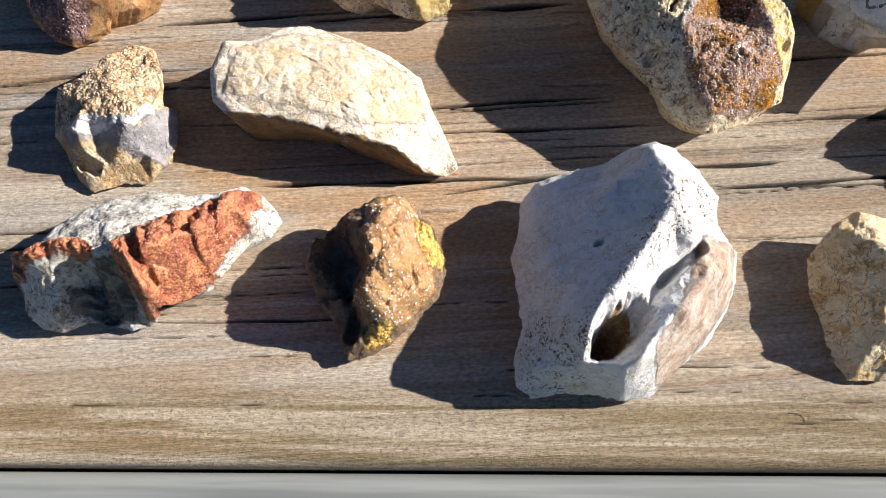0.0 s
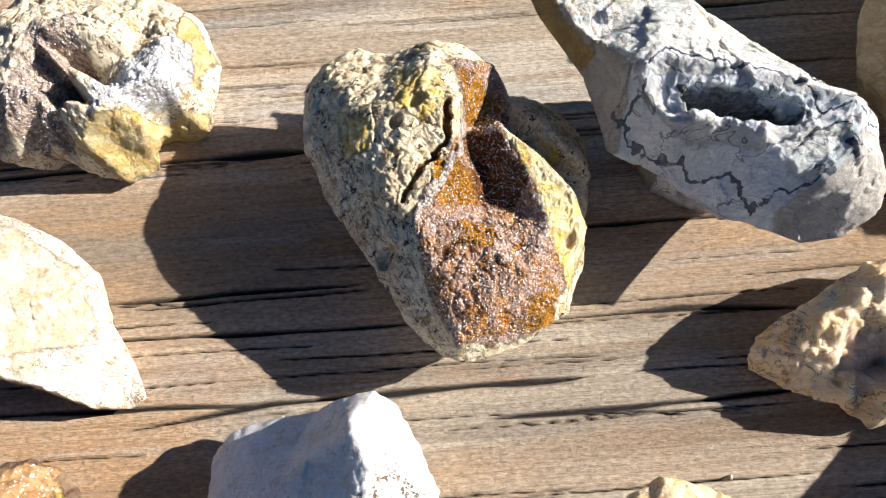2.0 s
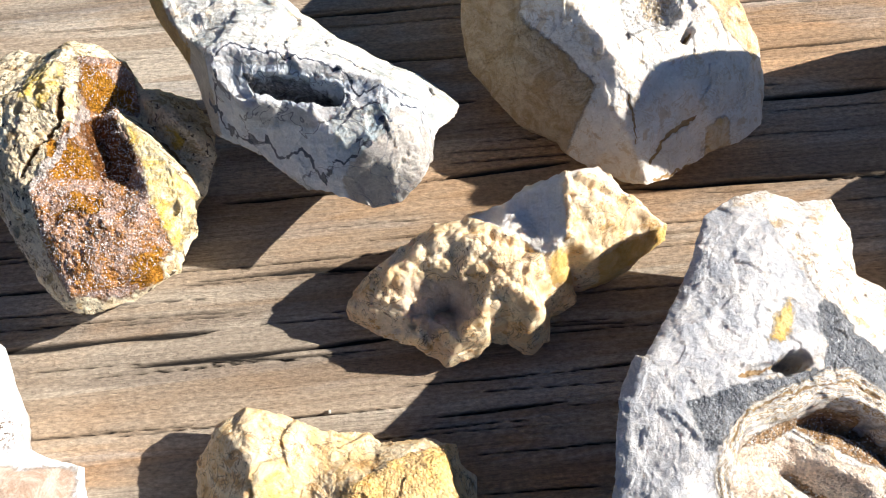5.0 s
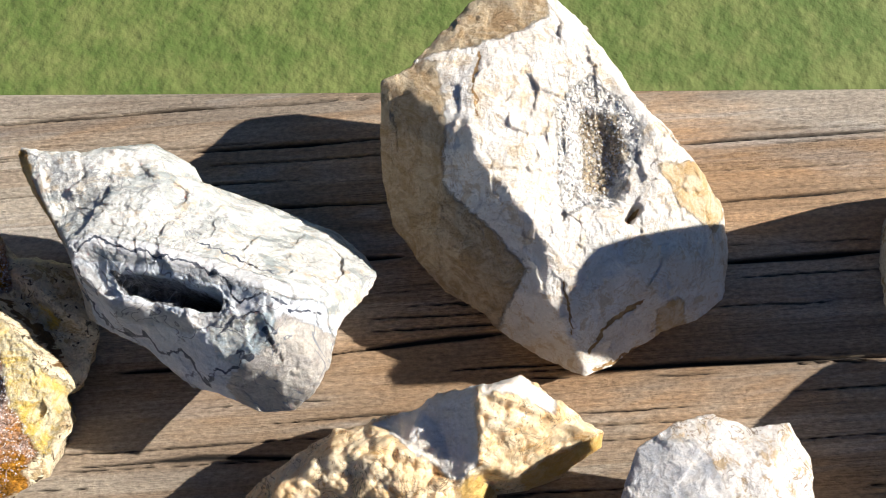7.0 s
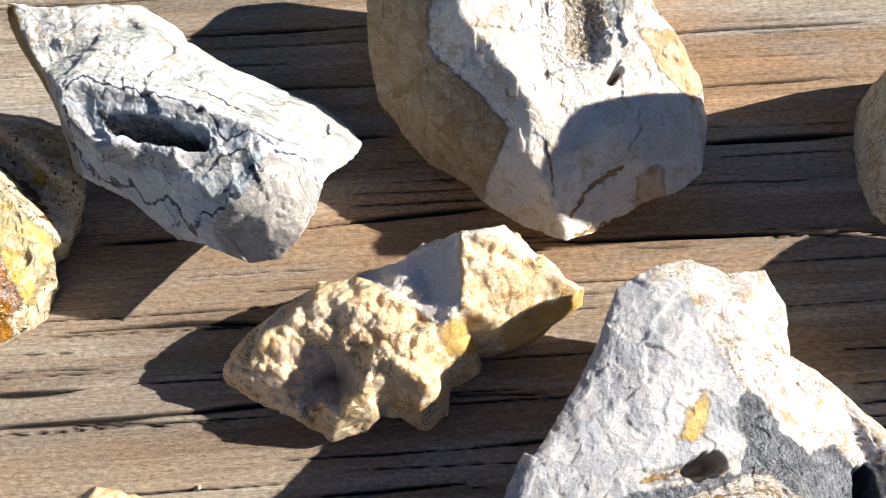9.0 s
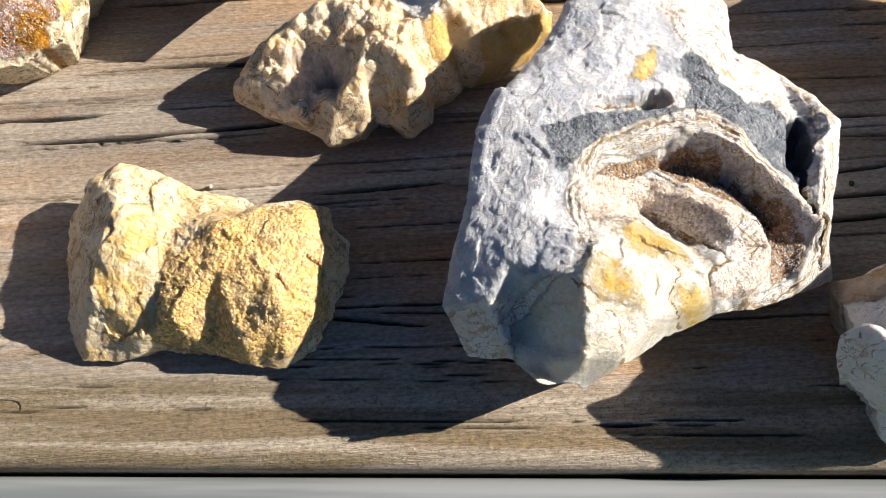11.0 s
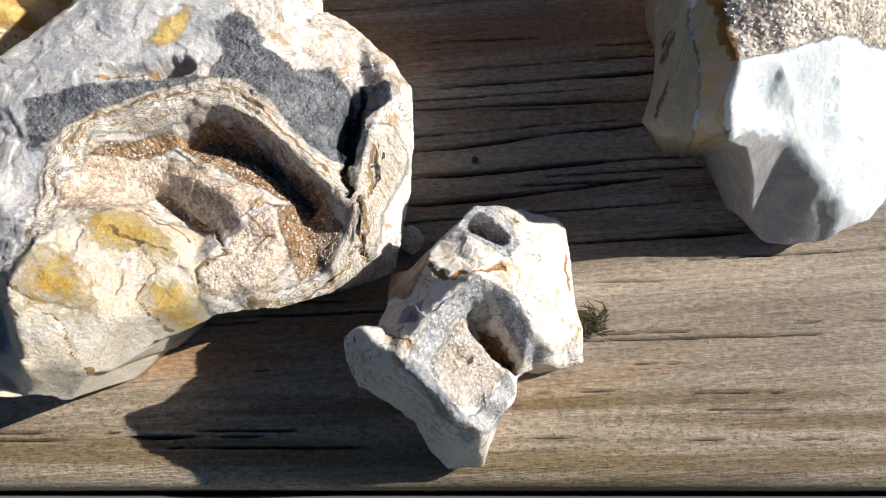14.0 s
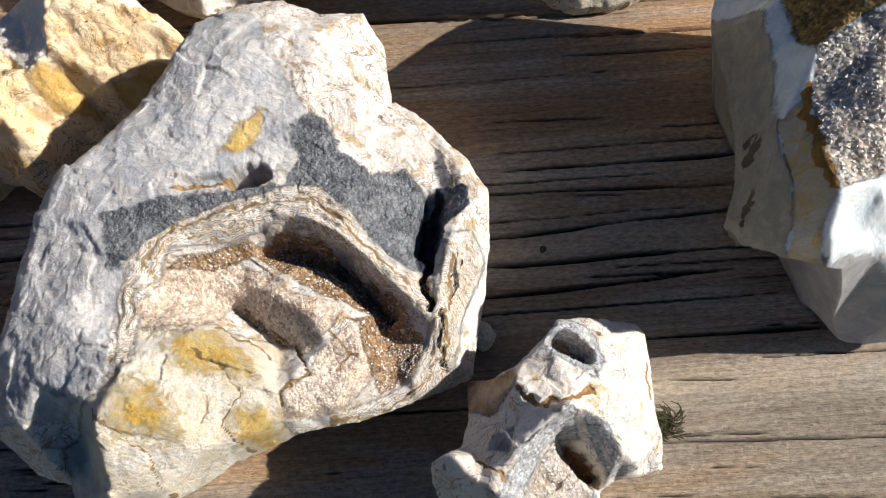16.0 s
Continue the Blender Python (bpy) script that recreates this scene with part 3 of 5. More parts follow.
stone("grey_agate_stone", "small tan crystal-crusted stone with grey agate base", stone_material(
    "grey_agate", (0.70, 0.58, 0.40), (0.56, 0.36, 0.17), (0.24, 0.15, 0.08),
    [("m1", (0.70, 0.54, 0.34), (0.40, 0.24, 0.11), 0.5, 0.0013, 0.0009), ("m3", (0.36, 0.33, 0.32), (0.24, 0.23, 0.24), 0.25, 0, 0.0002), ("m2", (0.82, 0.81, 0.78), (0.76, 0.72, 0.64), 0.5, 0, 0.0003)]),
    centre=(-123, 140),
    rim=[(-25, -3, 8), (-23, 9, 14), (-11, 13, 18), (-4, 24, 16), (3, 34, 10), (12, 32, 10), (18, 18, 12), (21, 1, 14), (25, 3, 8), (26, -11, 6), (24, -20, 4), (17, -28, 2), (5, -29, 2), (-6, -33, 2), (-13, -27, 3), (-19, -16, 5), (-24, -9, 8)],
    crest=[(4, 4, 24), (15, -6, 24), (-6, -5, 22), (-9, -14, 22), (11, -14, 23), (18, -8, 18), (13, -18, 14), (-8, -21, 12), (3, -25, 8), (-2, -19, 10), (20, -22, 12)],
    zones=[("m1", 1, [(-24, 10), (-4, 24), (3, 33), (15, 27), (19, 12), (18, -3), (14, -10), (2, -11), (-8, -10), (-24, -6)]),
           ("m2", 0.7, [(-18, -10), (-4, -8), (5, -10), (14, -9), (17, 0), (20, -2), (14, -12), (1, -13), (-10, -15)]),
           ("m3", 1, [(-18, -12), (14, -13), (19, -3), (25, 3), (26, -12), (23, -23), (15, -21), (-2, -16), (-14, -17)])],
    pits=[(-10.3, -21.7, -4.9, -24.5, 5, 6)],
    rough=0.8, pieces=(("m1", "crystal_crust", "tan crystal crust"), ("m3", "agate_base", "smooth grey agate")), seed=12, crystals=380, crystal=CLEAR_BITS, lumps=(2.6, 1.5, "m1"))
stone("cream_druzy_stone", "cream wedge-shaped stone with a sparkling druzy face", stone_material(
    "cream_druse", (0.80, 0.73, 0.62), (0.72, 0.61, 0.46), (0.46, 0.34, 0.20),
    [("m1", (0.78, 0.69, 0.55), (0.62, 0.46, 0.27), 0.3, 0, 0.0003), ("m2", (0.40, 0.25, 0.11), (0.22, 0.14, 0.07), 0.8, 0, 0.0005)], stain_amount=0.5),
    centre=(-31, 146),
    rim=[(-50, 5, 26), (-47, 20, 24), (-36, 22, 22), (-24, 30, 20), (-14, 33, 18), (4, 28, 16), (21, 20, 15), (34, 9, 15), (39, -5, 14), (45, -16, 9), (50, -28, 5), (45, -31, 4), (36, -32, 10), (25, -28, 21), (12, -25, 24), (-6, -21, 25), (-23, -17, 26), (-41, -15, 25), (-48, -8, 24)],
    crest=[(-19, -4, 28), (2, -1, 26), (22, -3, 21), (-32, 7, 27), (6, 11, 22), (34, -18, 16), (30, -10, 17), (-40, 2, 27), (-10, 18, 22), (10, -14, 26), (-8, -12, 28)],
    zones=[("m1", 1.2, [(-43, -5), (-40, 15), (-19, 26), (5, 23), (28, 10), (36, -7), (33, -14), (12, -19), (-20, -12)]),
           ("m2", 0.2, [(-52, -9), (-41, -14.5), (-23, -16.3), (-6, -20.3), (12, -24.3), (25, -27.3), (36, -31.3), (45, -31), (40, -40), (-50, -25)])],
    rough=0.35, pieces=(("m1", "druzy_face", "pale sparkling druzy face"), ("m2", "underside", "darker brown underside")), seed=13, crystals=380, crystal=CLEAR_BITS, crystal_size=0.42, lumps=(5, 1.3, "m1"), base=0.9, undercut=0.3, ragged=1.6, chip=0.05, fine=0.1)
stone("red_druzy_stone", "white stone with rust-red druzy bands and a dark hollow", stone_material(
    "red_druse", (0.81, 0.78, 0.72), (0.66, 0.62, 0.54), (0.26, 0.22, 0.16),
    [("m1", (0.60, 0.25, 0.12), (0.34, 0.10, 0.06), 0.25, 0.001, 0.0003), ("m2", (0.10, 0.09, 0.08), (0.40, 0.36, 0.30), 0.85, 0, 0.0008)],
    specks=((0.08, 0.07, 0.05), 0.0011, 0.57, None)),
    centre=(-100, 77),
    rim=[(-48, -5, 18), (-38, 0, 22), (-34, 9, 18), (-29, 15, 16), (-15, 22, 16), (-1, 26, 14), (13, 24, 14), (24, 25, 14), (34, 29, 12), (41, 26, 10), (47, 20, 8), (49, 16, 6), (45, 10, 5), (37, 6, 6), (32, -1, 6), (23, -12, 5), (13, -20, 5), (4, -26, 4), (-4, -28, 4), (-16, -25, 4), (-23, -25, 4), (-30, -29, 4), (-38, -28, 4), (-44, -23, 6), (-46, -15, 9), (-49, -9, 14)],
    crest=[(17, -5, 36), (32, 13, 26), (26, 3, 32), (-1, -8, 40), (5, -13, 40), (11, -25, 28), (9, -21, 33), (16, -19, 22), (22, -13, 30), (-23, -6, 32), (-34, -9, 28), (-28, -16, 24), (-10, -10, 36), (-17, -12, 14), (-13, -21, 10), (-21, -16, 12), (-6, -13, 22), (8, 18, 24), (-9, 11, 26), (39, 12, 18), (-10, 3, 32), (-28, -24, 16)],
    zones=[("m1", 1, [(-3, -9), (2, 1), (17, 10), (29, 22), (40, 26), (42, 20), (39, 10), (33, 4), (25, -9), (18, -17), (11, -24), (2, -25), (1, -20), (-3, -12)]),
           ("m1", 1, [(-47, -4), (-30, -1), (-15, -3), (-10, -8), (-26, -8), (-36, -11), (-44, -14), (-47, -13)]),
           ("m2", 1, [(-13, -10), (-3, -10), (-1, -16), (-1, -25), (-16, -25), (-24, -23), (-25, -17)])],
    pits=[(2.3, -0.9, 8.4, -15.5, 4, 6), (19.6, 6.3, 23.9, -12.3, 4, 4), (-15.4, -10.2, -12.5, -21.0, 10, 7), (27.1, 17.4, 28.0, 1.4, 4, 3)],
    rough=0.9, pieces=(("m1", "druzy_band", "rust-red druzy band"), ("m2", "hollow", "hollow in mottled dark grey")), seed=14, crystals=420, crystal=RED_BITS, crystal_size=0.36, lumps=(7, 8.0, "m1"), chip=0.03, fine=0.15)
stone("brown_druzy_stone", "small brown sugary druzy stone with ochre edge", stone_material(
    # the dark body colour also holds the shade of the hollow left side
    "brown_druse", (0.17, 0.10, 0.06), (0.27, 0.18, 0.11), (0.08, 0.05, 0.03),
    [("m1", (0.50, 0.30, 0.14), (0.38, 0.20, 0.08), 0.12, 0, 0.0002), ("m2", (0.70, 0.48, 0.14), (0.50, 0.27, 0.05), 0.9, 0.0016, 0.0010)]),
    centre=(-13, 68),
    rim=[(-27, 5, 12), (-24, 13, 14), (-16, 19, 16), (-10, 24, 18), (-1, 29, 18), (7, 31, 18), (15, 28, 16), (22, 18, 14), (26, 9, 8), (27, 3, 6), (23, -8, 5), (16, -14, 5), (11, -20, 5), (6, -25, 4), (-2, -29, 4), (-9, -31, 3), (-11, -28, 3), (-13, -20, 4), (-18, -13, 6), (-22, -7, 8), (-25, -1, 10)],
    crest=[(4, 22, 26), (8, 14, 28), (-1, 8, 32), (-1, -5, 33), (5, -3, 34), (13, 3, 28), (17, -5, 22), (7, -15, 24), (-3, -12, 28), (-10, -3, 14), (-14, 9, 14), (-6, 7, 18), (-18, 4, 14), (2, -22, 14), (-4, -23, 10), (-7, -16, 8), (14, 17, 22), (-11, 15, 20)],
    zones=[("m1", 1, [(-5, 25), (7, 30), (15, 27), (17, 11), (23, 3), (23, -6), (12, -18), (2, -20), (-4, -14), (-10, -8), (-2, -5), (-2, 9)]),
           ("m2", 0.8, [(15, 23), (20, 20), (26, 10), (26, 3), (20, 2), (16, 13)]),
           ("m2", 0.8, [(-2, -20), (7, -19), (6, -24), (-4, -28)])],
    pits=[(8.5, -9.4, 13.6, -4.9, 6, 4), (-14.7, 10.6, -8.2, -1.4, 15, 9), (-6.3, -15.2, -8.1, -22.7, 5, 6)],
    rough=0.8, pieces=(("m1", "druzy_face", "caramel sugary druzy face"), ("m2", "ochre_edge", "grainy yellow ochre edge")), seed=15, crystals=420, crystal=CLEAR_BITS, crystal_size=0.5, lumps=(7.5, 5.5, None), ragged=1.6, fine=0.1, chip=0.02)
stone("white_stone", "chalky white stone with pitted ridges and a brown hollow", stone_material(
    "white_stone", (0.88, 0.87, 0.86), (0.82, 0.81, 0.80), (0.70, 0.60, 0.46),
    [("m2", (0.44, 0.30, 0.21), (0.68, 0.58, 0.49), 0.85, 0, 0.0009), ("m3", (0.26, 0.14, 0.055), (0.46, 0.30, 0.14), 0.6, 0.001, 0.0004)],
    specks=((0.17, 0.10, 0.05), 0.0012, 0.535, "m1"), streak=((0.76, 0.72, 0.66), (60, 190, 120)), stain_amount=0.25, crack=(0.52, 0.50, 0.48), mottle=0.4, dust=0.6, rough=0.5),
    centre=(81, 70),
    rim=[(-42, 8, 9), (-39, 18, 10), (-38, 30, 11), (-32, 37, 16), (-19, 40, 20), (-7, 41, 24), (1, 44, 30), (11, 46, 33), (18, 41, 36), (24, 30, 40), (29, 19, 42), (29, 11, 38), (35, 8, 30), (41, 6, 22), (41, -4, 16), (38, -14, 12), (30, -26, 8), (19, -35, 6), (8, -45, 5), (-3, -47, 5), (-11, -45, 5), (-23, -44, 5), (-36, -46, 4), (-41, -41, 5), (-42, -33, 8), (-39, -21, 12), (-40, -8, 12)],
    crest=[(5, 33, 44), (-13, 4, 34), (-24, -5, 30), (-24, 13, 25), (-14, 21, 32), (-33, 16, 18), (-34, -3, 20), (-23, -39, 24), (-33, -32, 20), (-36, -38, 14), (-9, -28, 20), (-6, -31, 22), (-13, -32, 18), (-7, -40, 32), (13, -25, 42), (7, -35, 30), (-1, -43, 18), (23, 3, 40), (14, -6, 33), (6, -14, 30), (25, -22, 24), (30, -8, 36)],
    creases=[[(6, 37, 44), (12, 24, 49), (10, 12, 50), (-3, -7, 46), (-14, -20, 44), (-19, -29, 41), (-20, -38, 30)], [(-28, 1, 26), (-25, -11, 32), (-19, -25, 41)], [(1, -24, 36), (8, -15, 38), (20, 0, 40)], [(-2, -38, 38), (10, -23, 43), (23, -9, 42)]],
    zones=[("m1", 2, [(9, 16), (15, 29), (29, 18), (29, 11), (10, -1), (-16, -21), (-18, -25), (-16, -44), (-38, -45), (-41, -33), (-36, -18), (-22, -25), (-11, -13), (0, 8)]),
           ("m2", 2, [(3, -34), (14, -16), (22, 4), (39, 6), (38, -12), (24, -30), (10, -43)]),
           ("m3", 0.8, [(-14, -28), (-9, -20), (-2, -21), (-1, -28), (-9, -36), (-16, -33)])],
    pits=[(-11.9, -30.1, -2.5, -23.9, 11, 16), (8.1, -10.2, 21.5, 0.4, 4, 6), (-13.6, 3.6, -12.4, 4.1, 2, 4)],
    rough=0.5, pieces=(("m1", "pitted_ridge", "white ridge with dark pits"), ("m2", "lobe", "pinkish-brown rough lobe"), ("m3", "hollow", "brown hollow")), seed=16, chip=0.05, fine=0.14, ragged=1.6, wander=1.0, around=400, rings=140)
stone("heart_druzy_stone", "large heart-shaped stone with amber druzy hollow and pitted grey rind", stone_material(
    "heart_rind", (0.86, 0.76, 0.54), (0.78, 0.64, 0.42), (0.46, 0.31, 0.13),
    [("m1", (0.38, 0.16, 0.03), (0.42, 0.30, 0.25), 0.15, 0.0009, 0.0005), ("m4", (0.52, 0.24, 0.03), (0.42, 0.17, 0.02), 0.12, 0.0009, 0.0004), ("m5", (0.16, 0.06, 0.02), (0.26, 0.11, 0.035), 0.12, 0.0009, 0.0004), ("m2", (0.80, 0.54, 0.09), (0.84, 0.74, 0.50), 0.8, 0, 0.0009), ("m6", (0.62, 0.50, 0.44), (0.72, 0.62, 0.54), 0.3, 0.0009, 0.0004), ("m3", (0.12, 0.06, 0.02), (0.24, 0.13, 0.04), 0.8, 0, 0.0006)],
    specks=((0.09, 0.06, 0.03), 0.0019, 0.575, None), mottle=0.6, stain_amount=0.55, dust=1.2),
    centre=(111, 174),
    rim=[(-43, 16, 32), (-44, 37, 30), (-39, 45, 32), (-28, 50, 34), (-17, 46, 36), (-4, 46, 44), (6, 44, 44), (15, 39, 40), (20, 32, 36), (25, 33, 32), (35, 32, 26), (44, 21, 24), (45, 9, 24), (42, -8, 24), (41, -20, 24), (36, -34, 24), (27, -41, 24), (15, -47, 24), (5, -49, 24), (-1, -47, 24), (-11, -37, 24), (-21, -21, 28), (-33, -4, 30), (-39, 8, 31)],
    crest=[(-7, 20, 54), (-20, 17, 49), (-26, 9, 44), (-13, 6, 50), (-15, -8, 44), (-15, -20, 37), (9, 26, 47), (9, 8, 34), (13, -2, 33), (20, -6, 36), (6, 16, 40), (-1, -8, 43), (10, -19, 42), (-1, -27, 40), (23, -27, 40), (12, -38, 36), (28, -37, 30), (4, -44, 32), (35, -22, 33), (24, 0, 42), (-4, 32, 50), (30, -12, 41), (18, 28, 36), (29, 21, 36), (39, 13, 32), (22, 33, 33)],
    creases=[[(5, 20, 53), (4, 8, 51), (-2, 0, 49), (-9, -11, 45)], [(18, 14, 46), (28, 7, 44), (37, -3, 41), (41, -11, 35)], [(13, 26, 34), (22, 18, 29), (33, 8, 26), (41, -2, 25)]],
    zones=[("m1", 1, [(-8, -12), (-1, 0), (5, 10), (6, 22), (2, 36), (16, 39), (20, 26), (17, 14), (26, 2), (30, -14), (36, -26), (31, -34), (25, -41), (15, -45), (4, -45), (-5, -29)]),
           ("m2", 1, [(18, 12), (28, 7), (39, -6), (43, -12), (36, -28), (30, -16), (26, -1)]),
           ("m2", 1, [(-32, 23), (-20, 16), (-21, 7), (-28, 7)]), ("m2", 1, [(-14, 34), (-1, 32), (1, 19), (-5, 13), (-13, 18)]), ("m2", 1, [(26, 18), (33, 17), (36, 11), (30, 10)]),
           ("m4", 1.5, [(-3, 4), (8, 2), (10, -6), (-2, -9)]), ("m4", 1.5, [(4, 34), (18, 28), (15, 17), (7, 19)]), ("m4", 1.5, [(24, -33), (32, -29), (31, -40), (22, -40)]), ("m4", 1.5, [(5, -12), (15, -14), (14, -21), (4, -19)]),
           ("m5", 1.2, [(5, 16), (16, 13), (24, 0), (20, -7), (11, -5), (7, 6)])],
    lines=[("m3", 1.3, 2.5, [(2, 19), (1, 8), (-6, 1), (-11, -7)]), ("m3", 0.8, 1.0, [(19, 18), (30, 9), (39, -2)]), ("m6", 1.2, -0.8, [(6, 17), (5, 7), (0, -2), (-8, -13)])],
    pits=[(-16.5, -20.5, -15.5, -19.5, 5, 5), (-7.5, 19.5, -6.5, 20.5, 4, 4), (-13.4, 13.6, -12.6, 14.4, 3, 4), (35.6, -16.4, 36.4, -15.6, 3, 3)],
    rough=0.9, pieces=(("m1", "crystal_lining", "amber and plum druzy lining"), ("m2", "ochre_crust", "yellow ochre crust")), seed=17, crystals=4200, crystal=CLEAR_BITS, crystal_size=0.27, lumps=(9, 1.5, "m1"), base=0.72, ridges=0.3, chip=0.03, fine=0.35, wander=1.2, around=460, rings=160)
stone("mauve_druzy_stone", "knobbly grey-mauve druzy stone with ochre rind", stone_material(
    "mauve_druse", (0.70, 0.61, 0.45), (0.78, 0.70, 0.54), (0.40, 0.25, 0.08),
    [("m1", (0.30, 0.23, 0.20), (0.48, 0.38, 0.29), 0.25, 0.001, 0.0004), ("m2", (0.64, 0.44, 0.14), (0.76, 0.62, 0.34), 0.9, 0, 0.0012), ("m3", (0.80, 0.80, 0.80), (0.62, 0.61, 0.60), 0.4, 0.001, 0.0004)],
    specks=((0.16, 0.10, 0.05), 0.0014, 0.57, None)),
    centre=(-6, 223),
    rim=[(-41, 12, 22), (-36, 20, 24), (-28, 30, 22), (-12, 33, 22), (4, 32, 22), (20, 28, 22), (33, 22, 20), (37, 14, 18), (40, 6, 12), (38, -6, 10), (37, -16, 8), (24, -16, 5), (20, -28, 4), (11, -33, 3), (1, -31, 4), (-5, -29, 5), (-16, -25, 8), (-23, -29, 10), (-29, -28, 12), (-33, -24, 16), (-34, -13, 22)],
    crest=[(-8, -16, 34), (-18, -24, 30), (-3, -6, 40), (-23, -9, 32), (-17, 8, 34), (8, 7, 34), (11, -21, 34), (16, -15, 34), (30, -10, 34), (26, 3, 30), (-4, -8, 14), (-2, -2, 16), (13, 5, 24), (21, -22, 22), (31, -13, 18), (3, -28, 24), (11, -26, 14), (-8, -27, 24), (33, 5, 24)],
    zones=[("m1", 1, [(-29, -16), (-22, -13), (-17, 8), (-4, 17), (1, 2), (-5, -6), (-2, -26), (-17, -25), (-30, -26)]),
           ("m2", 1, [(8, -22), (37, -11), (37, -17), (19, -29), (9, -33), (-1, -27)]),
           ("m2", 1, [(29, 22), (39, 8), (34, -5), (28, 2)]),
           ("m3", 1, [(7, -16), (14, 0), (28, 11), (34, 6), (32, -11), (15, -18), (8, -22)])],
    pits=[(-3.3, -15.2, -2.5, -0.8, 8, 8)],
    rough=1.2, pieces=(("m1", "crystal_lining", "grey-mauve druzy lining"), ("m2", "ochre_rind", "ochre rind"), ("m3", "quartz_lip", "white quartz lip")), seed=18, crystals=600, crystal=CLEAR_BITS, crystal_size=0.4, lumps=(8, 3.0, None), ridges=0.3)
